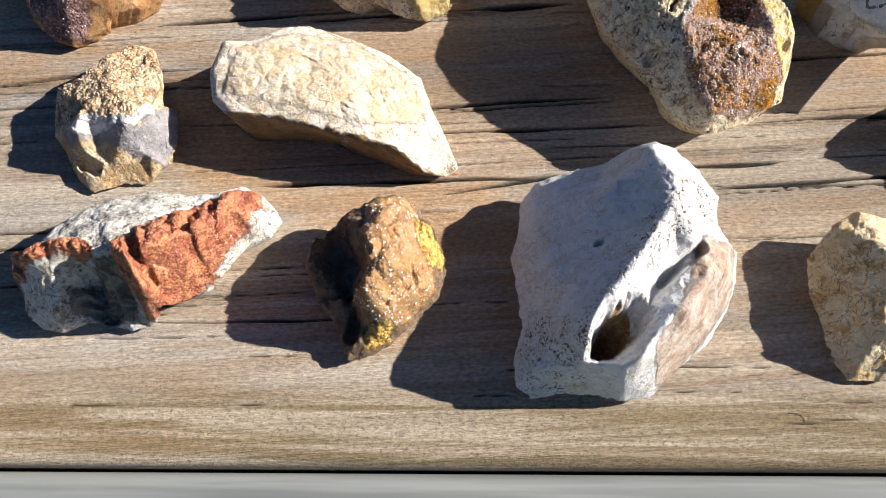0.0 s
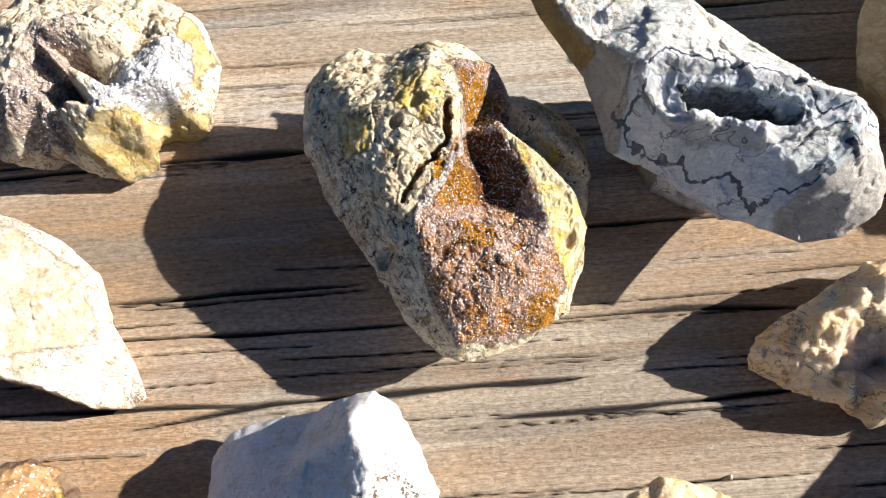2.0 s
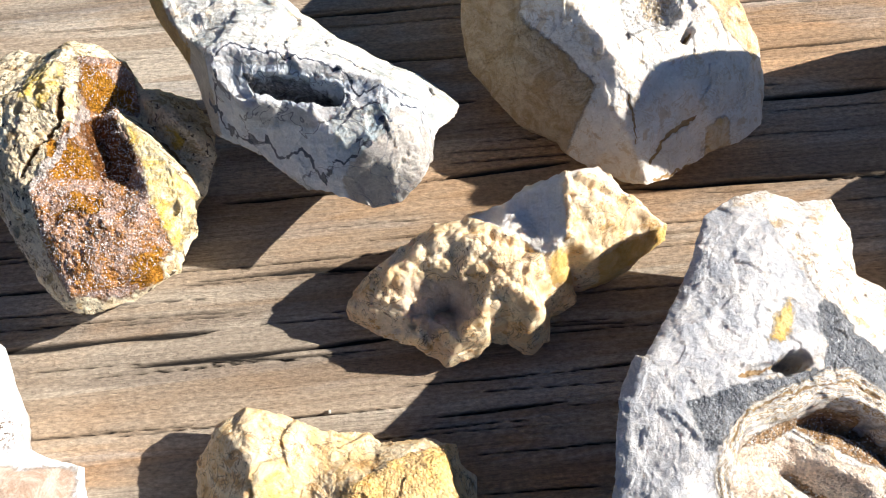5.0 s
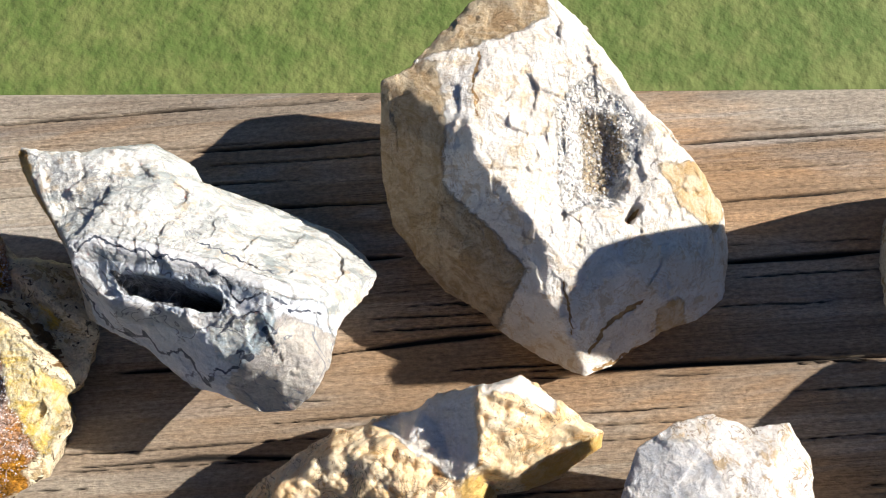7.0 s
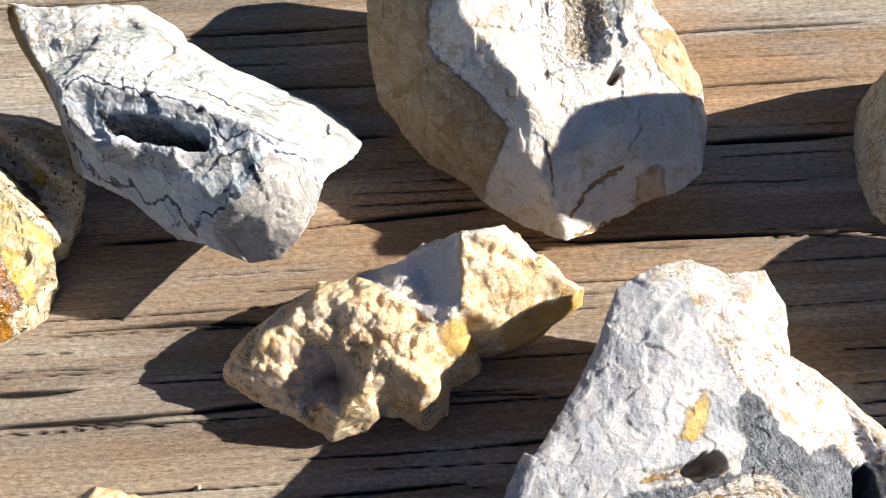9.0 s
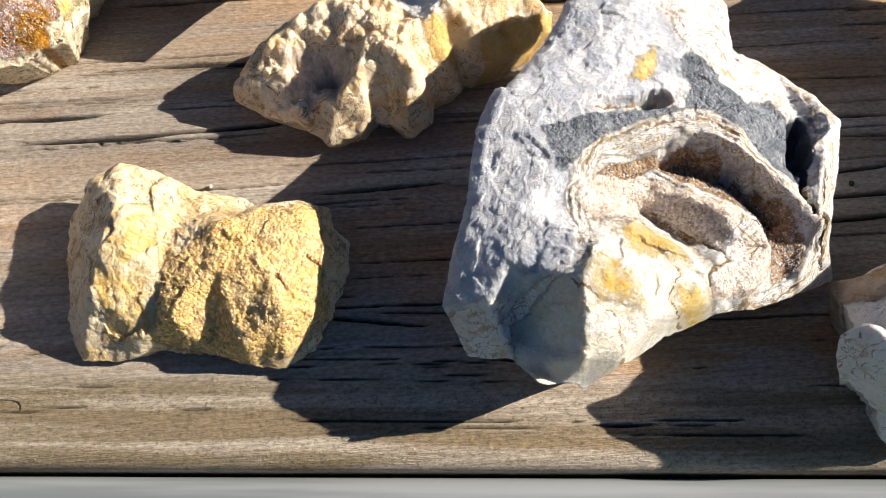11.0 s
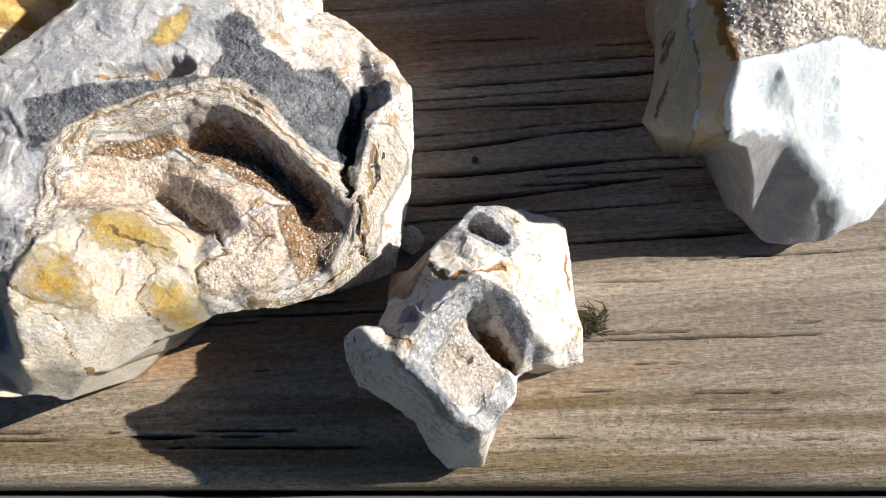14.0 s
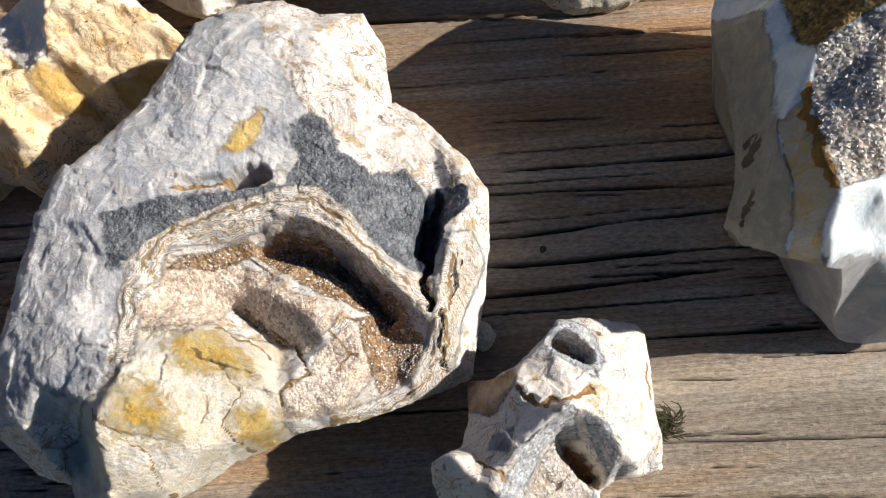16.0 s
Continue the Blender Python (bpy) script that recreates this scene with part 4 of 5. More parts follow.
stone("grey_geode_slab", "blue-grey banded geode slab with a dark crystal slot", stone_material(
    "geode_slab", (0.80, 0.78, 0.72), (0.60, 0.61, 0.58), (0.62, 0.52, 0.38),
    [("m1", (0.80, 0.81, 0.82), (0.62, 0.67, 0.72), 0.35, 0, 0.0003), ("m3", (0.48, 0.44, 0.40), (0.76, 0.70, 0.61), 0.3, 0, 0.0003), ("m7", (0.46, 0.40, 0.33), (0.62, 0.56, 0.47), 0.35, 0, 0.0003), ("m8", (0.60, 0.38, 0.12), (0.44, 0.26, 0.08), 0.5, 0, 0.0003),
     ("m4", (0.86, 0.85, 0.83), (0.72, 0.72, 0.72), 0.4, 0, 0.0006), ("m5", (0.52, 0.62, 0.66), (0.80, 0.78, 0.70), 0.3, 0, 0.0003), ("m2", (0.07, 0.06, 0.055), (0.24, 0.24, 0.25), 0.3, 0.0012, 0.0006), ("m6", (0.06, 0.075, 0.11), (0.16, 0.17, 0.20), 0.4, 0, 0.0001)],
    veins=((0.30, 0.31, 0.33), 60, 0.010, "m1"), streak=((0.36, 0.39, 0.38), (40, 170, 110)), stain_amount=0.35, mottle=0.7, dust=0.9, rough=0.4, crack=(0.26, 0.26, 0.27), glow=0.35),
    centre=(188, 201),
    rim=[(-51, 34, 54), (-45, 33, 54), (-32, 32, 54), (-23, 36, 50), (-14, 39, 46), (-8, 37, 42), (-2, 34, 38), (0, 30, 34), (10, 29, 26), (25, 26, 18), (40, 21, 14), (51, 12, 14), (56, 3, 20), (54, -4, 24), (48, -15, 34), (46, -24, 40), (46, -32, 44), (42, -39, 43), (35, -43, 36), (24, -43, 33), (12, -38, 32), (3, -36, 32), (-12, -24, 34), (-22, -20, 36), (-29, -16, 38), (-32, -7, 40), (-36, 4, 44), (-41, 12, 46), (-48, 22, 48), (-52, 30, 52)],
    crest=[(-34, 18, 57), (-17, 18, 58), (-6, 25, 54), (-6, 6, 62), (17, 1, 58), (-31, 0, 50), (-34, 12, 53), (-29, -9, 45), (-16, -12, 56), (-8, -19, 51), (33, -26, 59), (41, -28, 54), (35, -37, 48), (19, -38, 41), (0, -25, 46), (24, -33, 54), (11, -36, 42), (10, -25, 54), (-22, -15, 45)],
    creases=[[(-25, -3, 64), (-19, -2, 67), (1, -5, 67), (19, -10, 66), (33, -15, 64), (42, -14, 53), (47, -8, 40), (54, 2, 23)], [(3, 26, 44), (12, 16, 46), (18, 10, 44), (30, 9, 36), (45, 5, 28), (53, 4, 23)], [(-48, 30, 54), (-40, 16, 56), (-31, 4, 60), (-26, -1, 64)], [(-24, -8, 62), (-18, -13, 58), (-12, -18, 57), (0, -19, 57), (9, -22, 57), (18, -19, 59)]],
    zones=[("m1", 0.6, [(-26, -3), (-14, -4), (1, -7), (19, -11), (33, -16), (44, -14), (48, -30), (36, -45), (12, -40), (-12, -26), (-30, -17), (-27, -8)]),
           ("m7", 0.8, [(-52, 34), (-46, 28), (-39, 15), (-30, 3), (-26, -3), (-26, -17), (-31, -17), (-45, 10), (-56, 28)]),
           ("m8", 0.8, [(-54, 34), (-48, 32), (-42, 18), (-34, 6), (-36, 5), (-44, 14), (-50, 22)]),
           ("m3", 1, [(26, -30), (35, -20), (48, -22), (50, -32), (36, -46), (18, -44), (16, -37)]),
           ("m4", 0.5, [(-25, -1), (-19, 1), (1, -2), (36, -11), (38, -16), (19, -13), (1, -8), (-14, -6), (-25, -5)]),
           ("m4", 0.5, [(-25, -6), (-19, -8), (-17, -12), (-12, -16), (0, -18), (9, -21), (19, -18), (19, -21), (9, -24), (-1, -21), (-13, -19), (-20, -12)]),
           ("m5", 0.7, [(14, -23), (22, -20), (33, -20), (33, -27), (23, -34), (16, -31)]),
           # m2 darkens the slot in colour, besides the depth its pits give
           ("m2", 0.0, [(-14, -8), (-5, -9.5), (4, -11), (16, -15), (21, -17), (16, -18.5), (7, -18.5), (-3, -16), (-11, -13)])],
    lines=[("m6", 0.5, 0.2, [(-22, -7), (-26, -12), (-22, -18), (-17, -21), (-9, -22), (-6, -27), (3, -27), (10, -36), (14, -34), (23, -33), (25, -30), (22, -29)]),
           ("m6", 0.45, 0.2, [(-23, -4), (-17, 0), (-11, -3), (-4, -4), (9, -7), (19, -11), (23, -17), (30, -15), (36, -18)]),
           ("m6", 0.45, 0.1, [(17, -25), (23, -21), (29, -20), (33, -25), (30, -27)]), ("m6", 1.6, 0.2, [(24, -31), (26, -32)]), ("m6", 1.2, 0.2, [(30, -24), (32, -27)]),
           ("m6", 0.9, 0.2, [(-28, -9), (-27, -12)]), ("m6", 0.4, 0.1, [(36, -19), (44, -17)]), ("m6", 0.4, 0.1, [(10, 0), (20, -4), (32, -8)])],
    pits=[(-9, -11.5, 15, -16.5, 5, 9), (5, -15.0, 16, -17.0, 4.5, 10)],
    rough=0.4, wander=0.7, fine=0.35, ragged=1.5, pieces=(("m1", "cut_face", "pale banded face with dark outlines"), ("m3", "agate_end", "smoky agate end"), ("m2", "crystal_slot", "crystal-lined slot, also darkened in colour")), seed=19, base=0.86, undercut=1.0, chip=0.15, around=460, rings=170)
stone("tall_white_stone", "tall cream-white broken stone with a sparkling quartz pocket", stone_material(
    "tall_white", (0.86, 0.82, 0.75), (0.80, 0.73, 0.63), (0.66, 0.52, 0.34),
    [("m2", (0.74, 0.60, 0.40), (0.54, 0.36, 0.18), 0.7, 0, 0.0020), ("m5", (0.34, 0.20, 0.08), (0.50, 0.32, 0.14), 0.8, 0, 0.0004), ("m3", (0.60, 0.40, 0.18), (0.74, 0.62, 0.44), 0.85, 0, 0.0006), ("m1", (0.74, 0.69, 0.60), (0.86, 0.84, 0.80), 0.2, 0.0013, 0.0006), ("m4", (0.50, 0.40, 0.27), (0.64, 0.54, 0.40), 0.2, 0.0013, 0.0006)],
    stain_amount=0.45, mottle=0.25, dust=0.45, rough=0.4, crack=(0.68, 0.57, 0.43)),
    centre=(304, 231),
    rim=[(-57, 24, 58), (-48, 29, 58), (-40, 38, 58), (-29, 54, 56), (-20, 58, 56), (-6, 59, 54), (5, 52, 50), (14, 41, 46), (24, 26, 43), (38, 10, 40), (44, 4, 36), (56, -3, 18), (58, -17, 12), (56, -31, 8), (46, -39, 8), (34, -43, 8), (26, -48, 8), (16, -55, 12), (7, -59, 16), (1, -56, 12), (-11, -49, 9), (-22, -41, 8), (-25, -37, 10), (-38, -29, 8), (-46, -21, 12), (-56, -7, 14), (-59, 6, 26), (-58, 16, 44)],
    crest=[(-35, 25, 57), (-38, 13, 55), (-6, -10, 44), (-4, 12, 50), (-3, 30, 54), (10, 38, 52), (15, 30, 49), (24, 20, 46), (32, 5, 42), (28, -4, 41), (10, 8, 42), (16, 6, 41), (10, -3, 40), (6, -37, 33), (19, -30, 36), (21, -37, 26), (33, -36, 21), (39, -25, 28), (48, -23, 22), (28, -23, 35), (13, -47, 20), (-35, -3, 43), (-45, 8, 46), (-52, 6, 34), (-41, -17, 30), (-27, -27, 29), (-17, -35, 29), (-23, -38, 16), (-10, -43, 20), (-50, 22, 55)],
    creases=[[(-24, 35, 58), (-27, 25, 58), (-31, 12, 56), (-28, 0, 53), (-18, -10, 49), (-7, -24, 44), (-6, -38, 34), (0, -48, 26), (6, -56, 17)], [(-6, -24, 44), (5, -19, 42), (19, -16, 41), (34, -12, 38), (47, -8, 30)], [(-23, 36, 58), (-15, 38, 58), (-4, 44, 57)]],
    zones=[("m1", 1, [(-3, 19), (8, 29), (19, 21), (25, 12), (20, -1), (14, -12), (6, -11), (-1, -16), (-3, 1)]),
           ("m4", 1.2, [(5, 18), (17, 18), (20, 6), (13, -6), (6, -6)]),
           ("m2", 1.5, [(-60, 29), (-40, 30), (-37, 15), (-38, -4), (-26, -16), (-12, -30), (-17, -37), (-21, -42), (-34, -38), (-56, -15), (-62, 6)]),
           ("m2", 1, [(-48, 31), (-40, 42), (-29, 58), (-6, 62), (-4, 47), (-15, 40), (-25, 36)]),
           ("m3", 1, [(29, 2), (44, 6), (56, -5), (50, -14), (36, -10)]), ("m3", 1, [(31, -38), (38, -34), (44, -42), (32, -47)])],
    lines=[("m5", 0.9, 0.8, [(8, -52), (16, -42), (25, -36)]), ("m5", 0.5, 0.4, [(-1, -34), (2, -47)]), ("m5", 1.0, 1.5, [(19, -16), (22, -11)]), ("m5", 0.5, 0.3, [(-26, 33), (-29, 22), (-27, 12)]), ("m5", 0.6, 0.4, [(10, -57), (24, -50), (34, -44)])],
    pits=[(9, 12, 12, -3, 12, 3), (19, -15, 21.5, -12, 3, 4)],
    rough=0.35, wander=1.2, fine=0.2, ragged=1.8, pieces=(("m1", "quartz_pocket", "sparkling quartz pocket"), ("m2", "rind", "rough brown rind")), seed=20, crystals=900, crystal=CLEAR_BITS, crystal_size=0.5, base=0.9, chip=0.12, ridges=0.0, around=460, rings=160)
stone("botryoidal_stone", "honey-cream bubbly botryoidal stone with an upright fin", stone_material(
    "bubbly_cream", (0.90, 0.74, 0.50), (0.85, 0.60, 0.32), (0.66, 0.37, 0.11),
    [("m2", (0.64, 0.47, 0.31), (0.76, 0.60, 0.43), 0.5, 0, 0.0004), ("m3", (0.66, 0.40, 0.10), (0.76, 0.54, 0.22), 0.4, 0, 0.0004), ("m1", (0.87, 0.82, 0.75), (0.82, 0.74, 0.62), 0.5, 0, 0.0004)],
    specks=((0.12, 0.07, 0.03), 0.0012, 0.64, None), rough=0.3, stain_amount=0.3, mottle=0.1, dust=0.5, glow=0.6),
    centre=(258, 138),
    rim=[(-56, -8, 6), (-53, -3, 10), (-45, 3, 18), (-36, 8, 22), (-24, 16, 24), (-17, 17, 24), (-10, 20, 24), (2, 22, 26), (4, 25, 30), (12, 26, 36), (21, 27, 42), (31, 30, 38), (40, 26, 30), (51, 19, 22), (57, 16, 18), (57, 12, 14), (48, 6, 10), (45, 3, 8), (34, -1, 6), (25, -2, 6), (25, -8, 5), (16, -13, 5), (15, -20, 4), (9, -26, 3), (1, -23, 4), (-5, -22, 5), (-10, -26, 3), (-21, -30, 2), (-26, -26, 4), (-37, -21, 5), (-48, -16, 5), (-55, -12, 5)],
    crest=[(-47, -9, 18), (-38, 0, 26), (-24, 7, 32), (-14, 8, 34), (-2, 10, 34), (3, 3, 34), (-8, -16, 30), (0, -12, 34), (9, -16, 30), (-7, -3, 32), (9, 13, 35), (6, -7, 34), (-31, -22, 17), (-17, -24, 19), (-7, -22, 19), (6, -22, 14), (33, 2, 18), (48, 11, 18), (21, -5, 14), (16, -1, 31), (28, 17, 41), (34, 11, 33), (27, 3, 29), (-24, -8, 21), (-18, -13, 18), (-28, -14, 17)],
    creases=[[(2, 21, 35), (18, 24, 47), (27, 26, 46), (40, 19, 37), (50, 16, 26)], [(19, 22, 46), (19, 14, 43), (17, 5, 38), (11, 0, 34)]],
    zones=[("m1", 0.8, [(-12, 17), (2, 24), (18, 27), (18, 5), (12, 0), (0, 9)]), ("m1", 0.8, [(18, 27), (30, 31), (42, 24), (40, 19), (27, 24), (19, 22)]),
           ("m2", 1.5, [(-35, -3), (-13, -6), (-11, -18), (-27, -21), (-36, -13)]), ("m3", 1.2, [(31, 3), (44, 10), (57, 16), (57, 10), (34, -3)]), ("m3", 1.5, [(12, -2), (20, 3), (24, -2), (16, -6)])],
    pits=[(-27, -9, -18, -13, 13, 3)],
    rough=0.5, wander=1.5, fine=0.35, pieces=(("m1", "fin", "smooth white fin"),), seed=21, lumps=(6.4, 5.5, "-m1"), ragged=2.6, base=0.9, chip=0.02, ridges=0.1, around=420, rings=150)
stone("ochre_stone", "yellow-ochre broken stone with a grainy orange face", stone_material(
    "ochre_stone", (0.86, 0.71, 0.47), (0.80, 0.55, 0.25), (0.60, 0.34, 0.12),
    [("m1", (0.76, 0.48, 0.15), (0.70, 0.48, 0.22), 0.5, 0.0011, 0.0004), ("m2", (0.76, 0.48, 0.13), (0.82, 0.67, 0.42), 0.6, 0, 0.0005)], rough=0.38, mottle=0.2),
    centre=(200, 61),
    rim=[(-46, 5, 6), (-46, 17, 10), (-38, 28, 18), (-29, 33, 20), (-17, 31, 18), (-5, 26, 14), (11, 25, 10), (15, 22, 10), (29, 23, 12), (39, 21, 10), (41, 14, 8), (46, 11, 4), (46, 0, 4), (42, -15, 4), (37, -26, 4), (29, -32, 4), (19, -31, 4), (6, -28, 4), (-10, -26, 4), (-21, -29, 3), (-36, -29, 3), (-41, -20, 4), (-43, -6, 5)],
    crest=[(-24, 15, 26), (-27, 0, 26), (-29, -15, 20), (-18, -1, 26), (-11, -24, 14), (-9, -8, 22), (-8, 8, 20), (8, 7, 26), (19, 13, 24), (33, 13, 22), (40, 2, 18), (25, -8, 27), (9, -8, 26), (-4, -21, 22), (30, -20, 24), (17, -28, 16), (38, -17, 16), (1, 16, 18)],
    zones=[("m1", 1, [(-8, -7), (6, 7), (19, 15), (37, 21), (40, -4), (41, -17), (31, -29), (15, -31), (-11, -25)]),
           ("m2", 1, [(-29, -8), (-21, 15), (-15, 17), (-8, -7), (-11, -24), (-24, -18)])],
    rough=0.7, pieces=(("m1", "grainy_face", "grainy orange face"),), seed=22, fine=0.25, wander=1.2, ragged=1.5, around=400, rings=140, crystals=380, crystal=AMBER_BITS, base=0.93, chip=0.12)
stone("banded_geode", "large grey-white geode with banded rim and brown druzy hollow", stone_material(
    "banded_geode", (0.84, 0.80, 0.75), (0.72, 0.66, 0.59), (0.52, 0.36, 0.18),
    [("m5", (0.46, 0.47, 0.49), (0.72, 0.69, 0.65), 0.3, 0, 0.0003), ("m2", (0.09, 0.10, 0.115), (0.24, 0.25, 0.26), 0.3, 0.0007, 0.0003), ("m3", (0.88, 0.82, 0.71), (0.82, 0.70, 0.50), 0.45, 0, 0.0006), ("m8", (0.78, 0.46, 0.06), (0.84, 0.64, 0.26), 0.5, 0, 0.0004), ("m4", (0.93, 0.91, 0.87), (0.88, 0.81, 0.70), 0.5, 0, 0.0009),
     # m1's dark brown also holds the shade of the hollow's upper wall
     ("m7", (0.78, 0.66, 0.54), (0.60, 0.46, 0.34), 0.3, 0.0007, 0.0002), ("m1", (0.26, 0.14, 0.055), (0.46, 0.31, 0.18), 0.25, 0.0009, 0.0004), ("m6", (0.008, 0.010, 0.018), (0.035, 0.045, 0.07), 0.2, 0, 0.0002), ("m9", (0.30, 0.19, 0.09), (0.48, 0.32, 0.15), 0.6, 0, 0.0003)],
    stain_amount=0.55, veins=((0.50, 0.36, 0.18), 150, 0.012, "m4"), rough=0.4, mottle=0.4, dust=0.6, specks=((0.34, 0.24, 0.13), 0.0010, 0.64, None), bands=(((0.46, 0.29, 0.10), (0.36, 0.34, 0.33)), "m4", 0.8), glow=0.3),
    centre=(338, 87),
    rim=[(-46, 15, 49), (-44, 13, 50), (-31, 32, 46), (-24, 46, 46), (-18, 60, 46), (-7, 67, 44), (4, 70, 42), (15, 66, 40), (27, 68, 38), (33, 59, 34), (35, 44, 28), (36, 45, 26), (46, 36, 30), (56, 24, 32), (62, 13, 34), (62, 1, 26), (61, -9, 20), (59, -22, 16), (57, -34, 18), (42, -41, 24), (26, -47, 26), (18, -49, 30), (1, -56, 30), (-11, -64, 28), (-21, -69, 22), (-29, -69, 30), (-35, -70, 36), (-41, -61, 26), (-54, -58, 18), (-58, -52, 26), (-61, -48, 34), (-58, -33, 41), (-54, -21, 45), (-53, -10, 46), (-51, 3, 47)],
    crest=[(-25, -51, 54), (-21, -38, 52), (-13, -49, 50), (-24, -10, 51), (-21, -1, 50), (-34, -6, 50), (-40, -25, 49), (-43, -40, 46), (-28, -46, 50), (-48, -49, 40), (-39, -53, 26), (-13, 12, 50), (4, 15, 46), (14, 31, 44), (10, 9, 45), (26, 8, 43), (33, -7, 40), (54, 18, 36), (49, 12, 33), (56, 8, 36), (49, -14, 36), (50, -27, 32), (42, -35, 30), (16, -48, 37), (25, -46, 34), (4, -52, 40), (-13, -64, 40), (-24, -66, 42), (-6, -56, 44), (-4, -41, 46)]
    + [(0, -6, 36), (13, -4, 33), (23, -9, 31), (33, -18, 29), (39, -26, 28), (-10, -13, 38), (-17, -17, 40), (-2, -15, 36), (22, -30, 38), (2, -23, 32), (9, -29, 32), (-3, -19, 33), (34, -28, 28), (37, -34, 28), (20, -43, 38), (33, -38, 29), (-18, -24, 44), (-8, -29, 46), (6, -36, 43), (11, -41, 41)]
    + [(0, 53, 48), (16, 54, 46), (5, 39, 46), (27, 49, 38), (13, 32, 45), (28, 28, 40), (-12, 31, 50), (-26, 23, 50), (-18, 55, 46), (52, -3, 38), (51, -22, 36), (46, -16, 34)],
    creases=[[(-22, -13, 47), (-12, -5, 46), (0, -1, 46), (13, 2, 46), (25, -3, 45), (36, -12, 42), (43, -19, 38)], [(4, -15, 38), (10, -18, 41), (18, -22, 42), (25, -23, 39)], [(30, -27, 38), (31, -32, 38), (27, -40, 38)], [(46, 8, 33), (46, -4, 32), (45, -12, 34)]],
    zones=[("m5", 1.5, [(-52, 10), (-30, 33), (-26, 44), (-20, 62), (-2, 62), (7, 44), (14, 32), (12, 15), (-8, 7), (-22, -1), (-25, -12), (-27, -29), (-25, -42), (-40, -47), (-64, -50), (-62, -20), (-58, 10)]),
           ("m2", 1.2, [(-33, 0), (-21, 4), (-3, 8), (10, 10), (13, 17), (10, 25), (15, 32), (20, 29), (23, 21), (31, 16), (40, 18), (46, 10), (44, -2), (48, -8), (43, -11), (34, -7), (26, 1), (17, 8), (9, 6), (-4, 2), (-16, -4), (-25, -13), (-28, -14)]),
           ("m3", 0.8, [(-21, -28), (-5, -25), (-1, -27), (9, -28), (14, -37), (12, -44), (14, -49), (17, -52), (-4, -61), (-11, -72), (-33, -74), (-39, -72), (-42, -53), (-25, -42), (-20, -36)]),
           ("m8", 9, [(-22, -41), (-14, -43), (-9, -52), (-20, -51)]), ("m8", 9, [(-13, -30), (-3, -28), (5, -37), (-8, -37)]), ("m8", 8, [(2, -45), (12, -47), (10, -54), (4, -52)]), ("m8", 3, [(-6, 18), (-3, 24), (3, 30), (4, 25), (-1, 18)]),
           ("m4", 0.5, [(-25, -13), (-21, -7), (-16, -2), (-4, 4), (6, 7), (11, 10), (18, 10), (26, 4), (33, -4), (41, -10), (47, -10), (47, -19), (42, -20), (35, -15), (27, -7), (17, -1), (8, 0), (-2, -4), (-16, -7), (-19, -15), (-23, -19), (-21, -31), (-22, -40), (-27, -22)]),
           ("m4", 0.5, [(51, -1), (57, 2), (61, -3), (55, -19), (53, -29), (52, -36), (45, -40), (35, -47), (23, -49), (14, -50), (13, -47), (24, -45), (35, -40), (43, -35), (45, -28), (47, -22), (49, -15)]),
           ("m7", 0.5, [(-19, -16), (-17, -9), (-2, -8), (4, -11), (13, -17), (26, -19), (23, -26), (17, -32), (10, -28), (4, -24), (-3, -20), (-9, -29), (-20, -28), (-23, -22)]),
           ("m7", 0.5, [(21, -30), (29, -23), (34, -26), (32, -38), (25, -45), (17, -47), (13, -47), (12, -42), (18, -37)]),
           ("m1", 0.5, [(-17, -12), (-12, -8), (-2, -5), (10, -1), (20, -3), (28, -10), (40, -18), (42, -23), (37, -22), (28, -19), (20, -17), (10, -11), (2, -6), (-6, -10)]),
           ("m1", 0.5, [(26, -23), (34, -20), (41, -22), (45, -26), (42, -35), (34, -40), (31, -30), (29, -24)]),
           ("m1", 0.4, [(-4, -19), (0, -19), (6, -24), (13, -29), (9, -28), (1, -23)]),
           # near-black shade painted into the right-hand hole; the m6 lines below continue it
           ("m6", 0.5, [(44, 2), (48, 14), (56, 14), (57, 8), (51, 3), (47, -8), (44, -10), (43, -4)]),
           ("rings", 1, [(-23, -29), (-23, -19), (-19, -15), (-16, -7), (-2, -4), (8, 0), (17, -1), (27, -7), (35, -15), (43, -20), (49, -22), (47, -28), (43, -37), (35, -42), (24, -47), (13, -46), (-3, -26)])],
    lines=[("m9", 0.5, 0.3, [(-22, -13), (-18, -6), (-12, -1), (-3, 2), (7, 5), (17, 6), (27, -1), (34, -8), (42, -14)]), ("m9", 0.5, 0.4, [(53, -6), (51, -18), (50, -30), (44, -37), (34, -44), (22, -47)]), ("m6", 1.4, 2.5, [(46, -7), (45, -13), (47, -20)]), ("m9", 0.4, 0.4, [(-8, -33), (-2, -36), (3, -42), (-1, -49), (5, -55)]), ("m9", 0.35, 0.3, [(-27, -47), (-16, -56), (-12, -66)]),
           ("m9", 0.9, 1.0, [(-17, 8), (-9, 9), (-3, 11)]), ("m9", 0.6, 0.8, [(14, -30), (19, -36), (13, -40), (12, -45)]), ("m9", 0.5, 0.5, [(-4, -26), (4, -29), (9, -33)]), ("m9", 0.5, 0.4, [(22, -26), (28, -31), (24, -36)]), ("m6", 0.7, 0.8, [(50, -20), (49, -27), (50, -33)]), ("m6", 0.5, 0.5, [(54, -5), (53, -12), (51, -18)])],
    pits=[(-14, 8.6, -3, 10.5, 3, 3), (-1.5, 10.5, 3.5, 12.5, 5, 14), (5.2, -3.6, 23.9, -7, 5, 4), (23.7, -7.5, 36.4, -19.4, 5, 5), (47, 10, 45, -4, 5, 6)],
